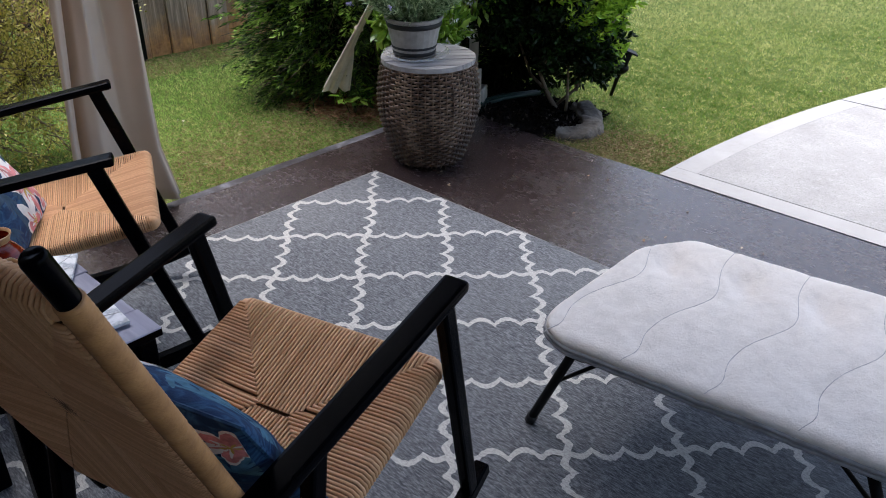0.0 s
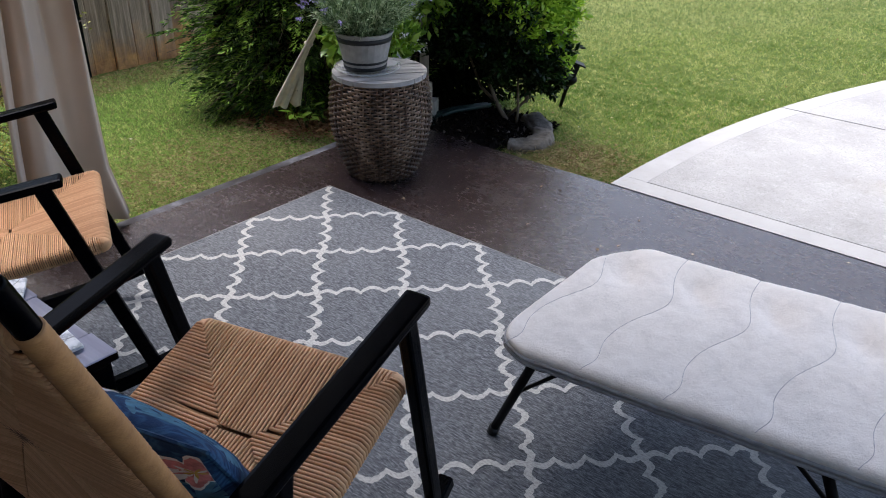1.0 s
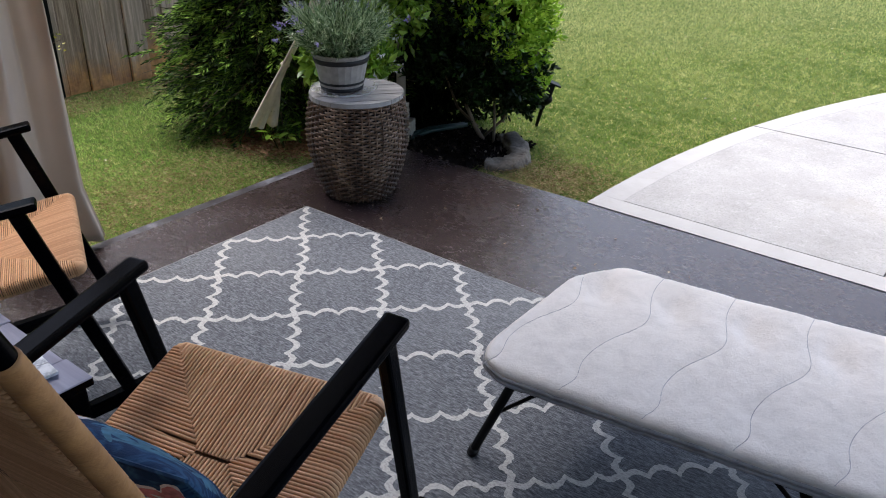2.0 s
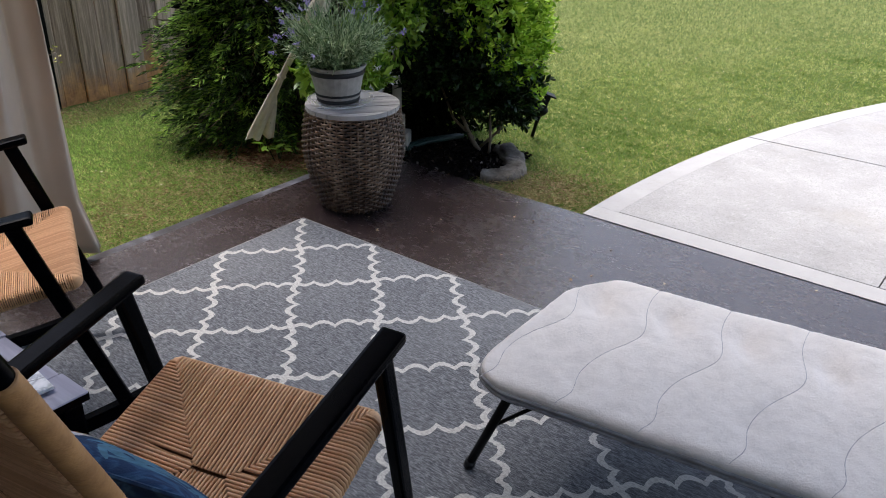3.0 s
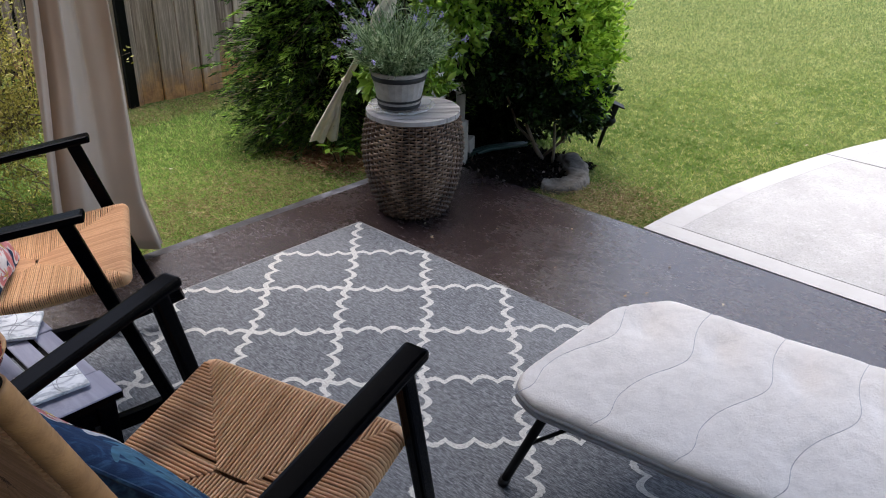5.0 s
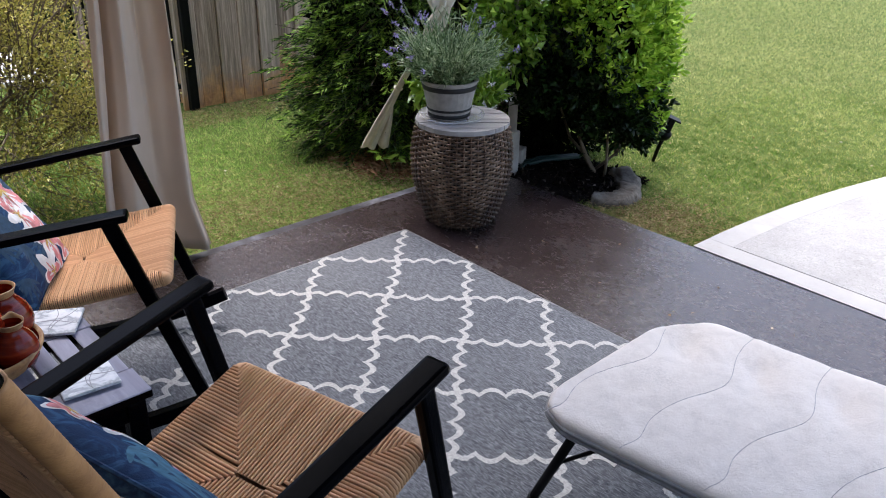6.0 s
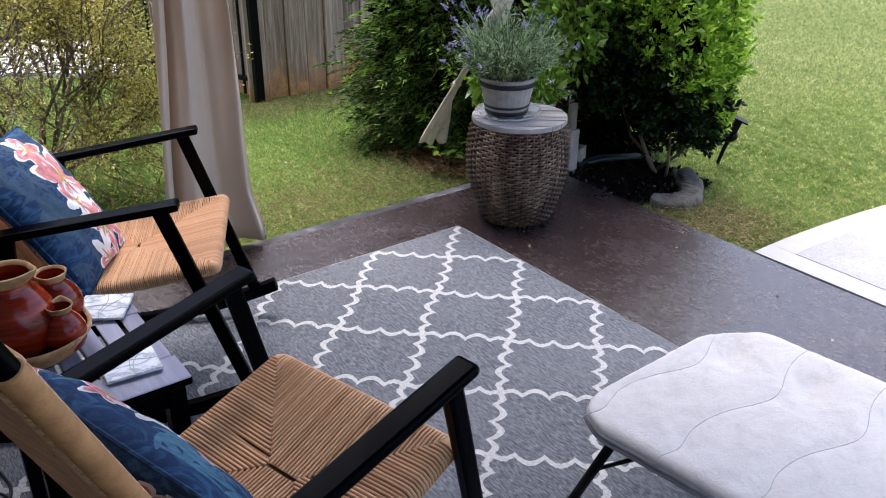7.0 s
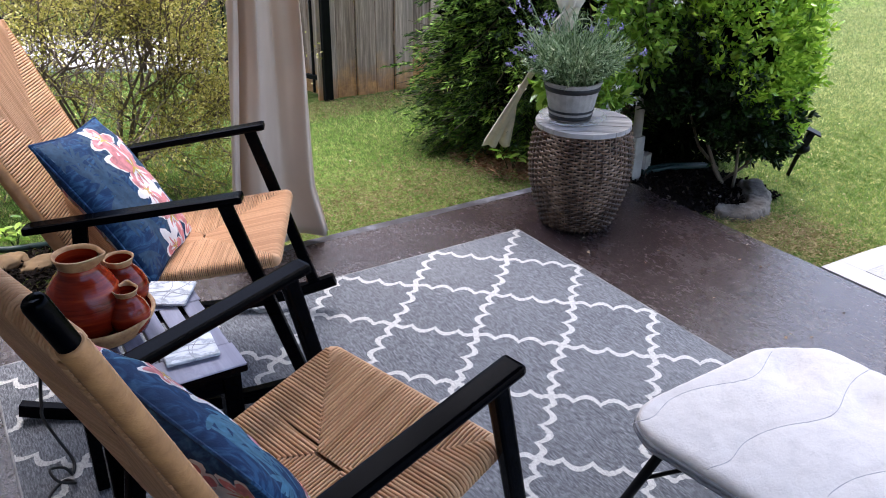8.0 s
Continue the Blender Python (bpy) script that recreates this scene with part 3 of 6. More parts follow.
def build_fence():
    fence = empty("wooden_fence", pose(-2.40, 0, -0.12), "weathered grey wooden board fence, stained orange near the ground", "fence", kind="structure")
    rng = random.Random(5)
    meshes = []
    for k in range(4):
        bm = bmesh.new()
        box(bm, (0.018, 0.1310, 1.82), pose(0, 0, 0.91), 0.004, 1)
        for v in bm.verts:
            v.co.x += 0.006 * noise.noise((k * 3.1, v.co.y * 3, v.co.z * 1.2))
            if v.co.z < 0.1:
                v.co.z += rng.uniform(-0.01, 0.015)
        me = bpy.data.meshes.new("board")
        bm.to_mesh(me)
        bm.free()
        me.materials.append(M["fence"])
        meshes.append(me)
    # added dark strip behind each gap, standing for the dark beyond the boards
    bm = bmesh.new()
    box(bm, (0.006, 0.075, 1.74), pose(0, 0, 0.87))
    batten = bpy.data.meshes.new("batten")
    bm.to_mesh(batten)
    bm.free()
    batten.materials.append(M["darkbark"])
    y = 0.293
    while y < 3.6:
        strip = new("batten", batten)
        strip.parent = fence
        strip.matrix_local = pose(-0.026, y + 0.0686, 0)
        ob = new("board", meshes[rng.randrange(4)])
        ob.parent = fence
        ob.matrix_local = pose(rng.uniform(-0.011, 0.011), y, rng.uniform(-0.02, 0.02), rng.uniform(-0.4, 0.4), 0, rng.uniform(-2, 2))
        y += 0.1371 + rng.uniform(-0.0004, 0.0004)
    for k in range(9):
        ob = new("board", meshes[rng.randrange(4)])
        ob.parent = fence
        ob.matrix_local = pose(-0.16 - 0.115 * k, 0.30 - 0.028 * k, rng.uniform(-0.03, 0.02), rng.uniform(-1, 1), rng.uniform(-2.5, 0), 90 + 13 + rng.uniform(-4, 4))
    for z in (0.35, 1.45):
        bm = bmesh.new()
        box(bm, (0.04, 3.2, 0.09), pose(-0.04, 1.97, z), 0.004)
        part("rail", bm, M["fence"], fence)
    return fence


build_fence()


def build_metal_gate():
    """A black metal fence that carries on from the wooden one."""
    f = empty("metal_fence", pose(-2.38, 0.285, -0.12), "black metal picket fence beside the wooden fence", "fence", kind="structure")
    bm = bmesh.new()
    box(bm, (0.055, 0.055, 1.6), pose(0, 0, 0.8), 0.005)
    part("post", bm, M["metal"], f)
    a = Vector((-0.9, -0.42, 0)).normalized()
    for z in (1.28, 1.12, 0.15):
        bm = bmesh.new()
        bar(bm, (0, 0, z), a * 4.2 + Vector((0, 0, z)), 0.028, 0.028, 0.003, (0, 0, 1))
        part("rail", bm, M["metal"], f)
    pk = bmesh.new()
    box(pk, (0.016, 0.016, 1.3), pose(0, 0, 0.7), 0.002, 1)
    first = part("picket", pk, M["metal"], f)
    first.matrix_local = Matrix.Translation(a * 0.11)
    for i in range(1, 38):
        ob = new("picket", first.data)
        ob.parent = f
        ob.matrix_local = Matrix.Translation(a * 0.11 * (i + 1))


build_metal_gate()


def build_porch():
    """Unseen: a roof over the patio and a wall behind the camera that blocks light."""
    bm = bmesh.new()
    slab(bm, [(-0.42, -4.2), (4.3, -4.2), (4.3, 0.82), (-0.42, 0.82)], 3.15, 3.20)
    tagged(mesh_object("ceiling", bm, M["ceiling"]), "unseen porch ceiling in an assumed dark brown", "ceiling", kind="structure")
    bm = bmesh.new()
    slab(bm, [(-0.48, -4.3), (4.36, -4.3), (4.36, 0.88), (-0.48, 0.88)], 3.21, 3.36)
    tagged(mesh_object("roof", bm, M["wall"]), "unseen flat brown porch roof", "roof", kind="structure")
    # added wall, placed and lengthened to block light from behind
    bm = bmesh.new()
    slab(bm, [(-1.3, -2.5), (4.4, -2.5), (4.4, -2.28), (-1.3, -2.28)], -0.2, 3.15)
    tagged(mesh_object("wall_south", bm, M["wall"]), "unseen tan wall added to block light behind the camera", "wall", kind="structure")


build_porch()


# ---- the rug ----
RUG_X, RUG_Y, CELL_X, CELL_Y = 2.74, 1.868, 0.370, 0.3834


def build_rug():
    rug = empty("area_rug", pose(0, 0, 0), "grey flatwoven outdoor rug with an ivory trellis pattern", "rug")
    bm = bmesh.new()
    nx, ny = 110, 74
    top = [[bm.verts.new((RUG_X * i / nx, -RUG_Y * j / ny, 0.0072 + 0.0006 * noise.noise((i * 0.13, j * 0.13, 1.0)))) for j in range(ny + 1)] for i in range(nx + 1)]
    for i in range(nx):
        for j in range(ny):
            bm.faces.new((top[i][j], top[i][j + 1], top[i + 1][j + 1], top[i + 1][j]))
    rim = [top[i][0] for i in range(nx + 1)] + [top[nx][j] for j in range(1, ny + 1)] + [top[i][ny] for i in range(nx - 1, -1, -1)] + [top[0][j] for j in range(ny - 1, 0, -1)]
    low = [bm.verts.new((v.co.x, v.co.y, 0.0015)) for v in rim]
    for i in range(len(rim)):
        j = (i + 1) % len(rim)
        bm.faces.new((rim[i], rim[j], low[j], low[i]))
    bmesh.ops.recalc_face_normals(bm, faces=bm.faces)
    part("rug_body", bm, M["rug"], rug)
    # the trellis: scalloped bands from crossing to crossing
    bm = bmesh.new()
    half, steps = 0.0095, 40

    def at(h, v):
        return Vector((0.008 + CELL_X * (h + v) / 2, -0.004 - CELL_Y * (h - v) / 2))

    def band(p, q, sign, z):
        d = q - p
        n = Vector((-d.y, d.x)).normalized()
        prev = None
        for k in range(steps + 1):
            s = k / steps
            off = sign * 0.029 * (abs(math.sin(math.pi * (s - 0.22) / 0.28)) ** 0.85 * (1 - 0.55 * (2 * s - 1) ** 4) - 0.42) * min(1, 9 * s, 9 * (1 - s))
            c = p + d * s + n * (off + 0.0012 * math.sin(k * 9.1 + p.x * 40))
            now = []
            for side in (-1, 1):
                e = c + n * side * (half + 0.0008 * ((k % 2) * 2 - 1) * side)
                x, y = min(max(e.x, 0.003), RUG_X - 0.003), max(min(e.y, -0.003), -RUG_Y + 0.003)
                now.append(bm.verts.new((x, y, z)))
            if prev and (now[0].co - now[1].co).length > 0.006:
                bm.faces.new((prev[0], now[0], now[1], prev[1]))
            prev = now

    for h in range(0, 14):
        for v in range(-8, 14):
            p = at(h, v)
            for dh, dv, sg, z in ((1, 0, 1 if (h + v) % 2 else -1, 0.0082), (0, 1, 1 if (h + v) % 2 else -1, 0.0086)):
                q = at(h + dh, v + dv)
                mid = (p + q) / 2
                if -0.02 < mid.x < RUG_X and -RUG_Y < mid.y < 0.02:
                    band(p, q, sg, z)
    bmesh.ops.recalc_face_normals(bm, faces=bm.faces)
    for f in bm.faces:
        if f.normal.z < 0:
            f.normal_flip()
    part("trellis_pattern", bm, M["rugline"], rug, "ivory scalloped trellis bands")
    bm = bmesh.new()
    tube(bm, [(-0.001, 0.001, 0.005), (RUG_X, 0.001, 0.005)], 0.0035, 6)
    tube(bm, [(-0.001, 0.001, 0.005), (-0.001, -RUG_Y, 0.005)], 0.0035, 6)
    tube(bm, [(0, -RUG_Y, 0.005), (RUG_X, -RUG_Y, 0.005)], 0.0035, 6)
    part("bound_edge", bm, M["rugrim"], rug, "grey bound edge")


build_rug()


# ---- the bench ----
def build_bench():
    L, W, Z, RISE = 1.02, 0.540, 0.290, 0.030
    m = pose(1.361, -0.769, 0, 0, 0, 7.7)
    S = 0.577 / W
    b = empty("padded_bench", m, "off-white suede bench with wavy stitching and black folding legs", "bench")

    def inside(u, v):
        """Unit square to a rounded rectangle."""
        r = 0.100 if v < 0.5 else 0.155
        x, y = u * L, v * W
        cx, cy = min(max(x, r), L - r), min(max(y, r), W - r)
        dx, dy = x - cx, y - cy
        k = max(abs(dx), abs(dy))
        ln = math.hypot(dx, dy)
        if ln > 1e-6:
            dx, dy = dx * k / ln, dy * k / ln
        return cx + dx + 0.066 * (y / W) * (1 - x / L) + 0.020 * y / W, cy + dy

    def seam_x(y, k):
        s, y = y / W, y * S
        return 0.024 + 0.180 * k + 0.065 * s + 0.020 * math.exp(-((y - 0.05) / 0.05) ** 2) + 0.050 * math.exp(-((y - 0.34) / 0.105) ** 2)

    def height(x, y):
        e = min(x, L - x, y, W - y)
        dome = 0.005 + 0.008 * (1 - math.exp(-max(e, 0) / 0.008))
        crease = sum(0.0045 * math.exp(-(abs(x - seam_x(y, k)) / 0.012)) for k in range(5))
        puff = 0.004 * math.sin(math.pi * y / W)
        puff -= sum(0.018 * math.exp(-((x - seam_x(y, k) - 0.055) / 0.040) ** 2 - ((y * S - 0.43) / 0.075) ** 2) for k in range(5))
        edge_wave = 0.003 * math.sin(x * 9 + 1.0) * max(0, (y / W - 0.4))
        return Z + RISE * y / W + dome + puff - crease * (0.5 + 0.5 * min(1, e / 0.03)) + edge_wave + 0.0035 * noise.noise((x * 5, y * 5, 7)) + 0.0012 * noise.noise((x * 40, y * 40, 3))

    bm = bmesh.new()
    nu, nv = 150, 70
    top = []
    for i in range(nu + 1):
        row = []
        for j in range(nv + 1):
            x, y = inside(i / nu, j / nv)
            row.append(bm.verts.new((x, y, height(x, y))))
        top.append(row)
    for i in range(nu):
        for j in range(nv):
            bm.faces.new((top[i][j], top[i + 1][j], top[i + 1][j + 1], top[i][j + 1]))
    rim = [top[i][0] for i in range(nu + 1)] + [top[nu][j] for j in range(1, nv + 1)] + [top[i][nv] for i in range(nu - 1, -1, -1)] + [top[0][j] for j in range(nv - 1, 0, -1)]
    centre = Vector((L / 2, W / 2, 0))
    lower = []
    prev = rim
    for drop, grow in ((0.005, 0.004), (0.010, 0.005), (0.018, 0.003), (0.024, -0.02)):
        ring = []
        for v in rim:
            d = Vector((v.co.x - centre.x, v.co.y - centre.y, 0)).normalized()
            ring.append(bm.verts.new((v.co.x + d.x * grow, v.co.y + d.y * grow, v.co.z - drop)))
        for i in range(len(rim)):
            j = (i + 1) % len(rim)
            bm.faces.new((prev[i], ring[i], ring[j], prev[j]))
        prev = ring
        lower.append(ring)
    bm.faces.new(prev)
    loop = [(v.co.copy()) for v in lower[1]]
    bmesh.ops.recalc_face_normals(bm, faces=bm.faces)
    part("cushion", bm, M["bench"], b, "off-white suede cushion", True)
    bm = bmesh.new()
    tube(bm, [p + Vector((0, 0, -0.006)) for p in loop + loop[:1]], 0.0048, 7, False)
    part("piping", bm, M["piping"], b, "grey piping", True)
    bm = bmesh.new()
    tube(bm, [p + Vector((0, 0, -0.0165)) for p in loop + loop[:1]], 0.0052, 7, False)
    part("frame_rail", bm, M["piping"], b, "grey metal rim", True)
    for k in range(5):
        bm = bmesh.new()
        pts = []
        for j in range(50):
            y = W * (j + 0.3) / 50
            x = seam_x(y, k)
            corner = 0.155 - math.sqrt(max(0, 0.155 ** 2 - max(0, y - W + 0.155) ** 2))
            if 0.086 * y / W + corner + 0.008 < x < L - 0.01:
                pts.append((x, y, height(x, y) + 0.0004))
        tube(bm, pts, 0.0011, 5)
        part("stitched_seam", bm, M["seam"], b)
    for lx, fx in ((0.10, 0.0), (0.70, 0.80)):
        for ly in (0.03, W - 0.05):
            top = Z + RISE * ly / W
            bm = bmesh.new()
            tube(bm, [(lx, ly, top - 0.03), (fx, ly, 0.012)], 0.011, 10)
            leg = part("leg", bm, M["metal"], b, smooth=True)
            bm = bmesh.new()
            tube(bm, [(lx + (fx - lx) * 0.93, ly, 0.03), (fx, ly, 0.010)], 0.0135, 10)
            part("rubber_foot", bm, M["cable"], leg, smooth=True)
            bm = bmesh.new()
            s = 1 if lx > fx else -1
            tube(bm, [(lx + (fx - lx) * 0.5, ly + 0.012, 0.14), (lx + 0.085 * s, ly + 0.012, top - 0.025)], 0.005, 8)
            part("brace", bm, M["metal"], leg, smooth=True)
            bm = bmesh.new()
            box(bm, (0.05, 0.022, 0.035), pose(lx + 0.005 * s, ly, top - 0.035), 0.006)
            part("hinge", bm, M["metal"], leg)
    return b


build_bench()


# ---- the curtain ----
def build_curtain():
    bm = bmesh.new()
    n, rows = 150, 60
    grid = []
    for j in range(rows + 1):
        s = j / rows
        z = 0.012 + 3.1 * s
        y1 = -0.645 - 0.052 * min(1, z / 0.22) - 0.026 * max(0, z - 0.22)
        y0 = -1.045 + 0.075 * min(1.3, z / 0.95)
        row = []
        for i in range(n + 1):
            u = i / n
            w = u + 0.02 * math.sin(2.1 * z + 0.6) + 0.012 * math.sin(5.3 * z)
            pleats = ((0.07, 0.075, 0.030), (0.205, 0.020, -0.055), (0.34, 0.110, 0.036), (0.68, 0.130, -0.040), (0.92, 0.060, 0.036))
            fold = sum(h * math.exp(-((w - c) / b) ** 2) for c, b, h in pleats)
            fold += 0.003 * math.sin(u * 31 + z * 4) + 0.006 * noise.noise((u * 5, z * 2.2, 1.0)) + 0.0025 * noise.noise((u * 14, z * 7, 4.0))
            y = y0 + (y1 - y0) * u + 0.004 * math.cos(u * 21 + 0.4)
            flare = 0.010 * math.exp(-z * 7) * math.sin(u * 24)
            row.append(bm.verts.new((-0.345 + fold + flare, y, z + 0.008 * math.sin(u * 9) * math.exp(-z * 8))))
        grid.append(row)
    for j in range(rows):
        for i in range(n):
            bm.faces.new((grid[j][i], grid[j][i + 1], grid[j + 1][i + 1], grid[j + 1][i]))
    ob = mesh_object("curtain", bm, M["curtain"], True)
    md = ob.modifiers.new("thickness", "SOLIDIFY")
    md.thickness = 0.003
    tagged(ob, "greige outdoor curtain hanging in deep folds at the patio edge", "curtain")


build_curtain()


# ---- wicker stool with plank top ----
STOOL = (0.034, 0.262)


def build_stool():
    st = empty("wicker_stool", pose(STOOL[0], STOOL[1], 0), "barrel-shaped grey-brown wicker side table with a round plank top", "side table")
    R = [(0.0, 0.134), (0.05, 0.153), (0.12, 0.176), (0.20, 0.194), (0.27, 0.199), (0.33, 0.194), (0.40, 0.180)]

    def radius(z):
        for (z0, r0), (z1, r1) in zip(R, R[1:]):
            if z <= z1:
                t = (z - z0) / (z1 - z0)
                return r0 + (r1 - r0) * t
        return R[-1][1]

    ribs, rows, sub, prof = 44, 36, 4, 6
    seg = ribs * sub
    verts, faces = [], []
    for k in range(rows):
        z = 0.010 + 0.386 * (k + 0.5) / rows
        base = len(verts)
        for i in range(seg):
            a = 2 * math.pi * i / seg
            wob = 0.0058 * math.cos(math.pi * i / sub + math.pi * k) + 0.0012 * noise.noise((i * 0.3, k * 1.7, 0))
            sag = 0.0013 * noise.noise((i * 0.12, k * 0.9, 5))
            for q in range(prof):
                b = 2 * math.pi * q / prof
                r = radius(z) + wob + 0.0026 * math.cos(b)
                verts.append((r * math.cos(a), r * math.sin(a), z + sag + 0.0047 * math.sin(b)))
        for i in range(seg):
            for q in range(prof):
                i2, q2 = (i + 1) % seg, (q + 1) % prof
                faces.append((base + i * prof + q, base + i2 * prof + q, base + i2 * prof + q2, base + i * prof + q2))
    ob = arrays_object("weave", verts, faces, M["wicker"], True)
    ob.parent = st
    tagged(ob, kind="stuff")
    bm = bmesh.new()
    for i in range(ribs):
        a = 2 * math.pi * (i + 0.0) / ribs
        tube(bm, [((radius(z) - 0.001) * math.cos(a), (radius(z) - 0.001) * math.sin(a), z) for z in (0.004, 0.05, 0.12, 0.2, 0.27, 0.33, 0.4)], 0.0035, 5)
    tagged(part("rib", bm, M["wicker"], st), kind="stuff")
    bm = bmesh.new()
    lathe(bm, [(0.122, 0.002), (0.132, 0.02), (0.164, 0.12), (0.182, 0.2), (0.187, 0.27), (0.168, 0.395), (0.0005, 0.396)], 40, close=False)
    part("inner_shell", bm, M["cable"], st, smooth=True)
    bm = bmesh.new()
    lathe(bm, [(0.168, 0.396), (0.181, 0.397), (0.182, 0.4025), (0.168, 0.4026)], 64, close=False)
    part("rim", bm, M["wicker"], st, "dark brown woven rim", True)
    # planks cut to the circle
    rot = pose(0, 0, 0, 0, 0, 51)
    rad, n = 0.1835, 9
    w = 2 * rad / n
    for k in range(n):
        y0, y1 = -rad + w * k + 0.0024, -rad + w * (k + 1) - 0.0024
        up = [(math.sqrt(max(rad * rad - y * y, 1e-6)), y) for y in [y0 + (y1 - y0) * t / 5 for t in range(6)]]
        out = up + [(-x, y) for x, y in up[::-1]]
        bm = bmesh.new()
        slab(bm, out, 0.403, 0.4205 + 0.0006 * math.sin(k * 2.3))
        ob = part("plank", bm, M["plank"], st)
        ob.matrix_local = rot
    return st


build_stool()


def build_pot():
    c = pose(-0.012, 0.232, 0.4215)
    pot = empty("flower_pot", c, "grey barrel-style flower pot with dark bands, planted with lavender", "plant pot")
    bm = bmesh.new()
    lathe(bm, [(0.074, 0.004), (0.079, 0.007), (0.108, 0.142), (0.1125, 0.144), (0.1125, 0.150), (0.1025, 0.150), (0.098, 0.135), (0.0005, 0.132)], 48, close=False)
    for v in bm.verts:
        a = math.atan2(v.co.y, v.co.x)
        if 0.006 < v.co.z < 0.143:
            k = 1 - 0.010 * (abs(math.sin(a * 12)) < 0.14)
            v.co.x *= k
            v.co.y *= k
    part("bowl", bm, M["pot"], pot, smooth=False)
    for z0, z1 in ((0.114, 0.134), (0.008, 0.024), (0.034, 0.044)):
        bm = bmesh.new()
        f = lambda z: 0.079 + (z - 0.007) * 0.215 + 0.0022
        lathe(bm, [(f(z0) - 0.003, z0), (f(z0), z0 + 0.001), (f(z1), z1 - 0.001), (f(z1) - 0.003, z1)], 48, close=False)
        part("band", bm, M["band"], pot, "dark painted hoop", True)
    bm = bmesh.new()
    lathe(bm, [(0.0005, 0.134), (0.099, 0.137)], 30, close=False)
    part("potting_soil", bm, M["mulch"], pot)
    bm = bmesh.new()
    lathe(bm, [(0.0005, 0.0005), (0.112, 0.0005), (0.128, 0.012), (0.131, 0.012), (0.115, -0.0003), (0.0005, -0.0003)], 48, close=False)
    sm = Mat("clear_plastic", 0.12)
    sm.b.inputs["Alpha"].default_value = 0.32
    sm.color((0.9, 0.9, 0.9))
    saucer = mesh_object("plant_saucer", bm, sm.m, True)
    saucer.matrix_world = pose(-0.006, 0.238, 0.4225)
    saucer.visible_shadow = False
    tagged(saucer, "clear plastic saucer under the flower pot", "saucer")
    # lavender
    rng = np.random.default_rng(3)
    leaves_v, leaves_f, off = [], [], 0
    stems = bmesh.new()
    flowers_p, flowers_d = [], []
    for i in range(370):
        a, r0 = rng.uniform(0, 2 * math.pi), 0.075 * math.sqrt(rng.uniform())
        lean = 0.25 + 0.75 * r0 / 0.075 + rng.uniform(-0.15, 0.2)
        h = rng.uniform(0.08, 0.27) * (1.15 - 0.55 * r0 / 0.075)
        p0 = Vector((r0 * math.cos(a), r0 * math.sin(a), 0.133))
        out = Vector((math.cos(a), math.sin(a), 0))
        tip = p0 + out * (0.140 * lean) * (0.6 + 0.4 * h / 0.16) + Vector((rng.uniform(-0.02, 0.02), rng.uniform(-0.02, 0.02), h))
        mid = (p0 + tip) / 2 - out * 0.012 * lean + Vector((0, 0, 0.012))
        tube(stems, [p0, mid, tip], [0.0012, 0.0011, 0.0007], 4, False)
        n = 17
        t = rng.uniform(0.12, 1.0, n)[:, None]
        P = (1 - t) ** 2 * np.array(p0) + 2 * t * (1 - t) * np.array(mid) + t * t * np.array(tip)
        D = np.array(tip - p0)[None] / (tip - p0).length + rng.normal(size=(n, 3)) * 0.55
        v, f = leaf_cloud(rng, P, D, 0.033, 0.0042, 0.1, 0.25)
        leaves_v.append(v)
        leaves_f.append(f + off)
        off += len(v)
        if i % 22 == 0 or (3.1 < a < 4.7 and i % 5 == 0):
            up = tip + (tip - mid).normalized() * rng.uniform(0.03, 0.075) + Vector((0, 0, 0.01))
            tube(stems, [tip, up], [0.0009, 0.0008], 4, False)
            for _ in range(18):
                k = rng.uniform(0, 1)
                flowers_p.append(np.array(up) + np.array((tip - mid).normalized()) * 0.028 * k + rng.normal(size=3) * 0.0035)
                flowers_d.append(np.array((tip - mid).normalized()))
    tagged(part("stem", stems, M["lavleaf"], pot), kind="stuff")
    ob = arrays_object("lavender_foliage", np.concatenate(leaves_v), np.concatenate(leaves_f), M["lavleaf"])
    ob.parent = pot
    tagged(ob, "grey-green lavender leaves", kind="stuff")
    v, f = leaf_cloud(rng, np.array(flowers_p), np.array(flowers_d), 0.010, 0.007, 0.3, 0.8)
    ob = arrays_object("lavender_bloom", v, f, M["lavflower"])
    ob.parent = pot
    tagged(ob, "purple lavender flower spikes", kind="stuff")


build_pot()


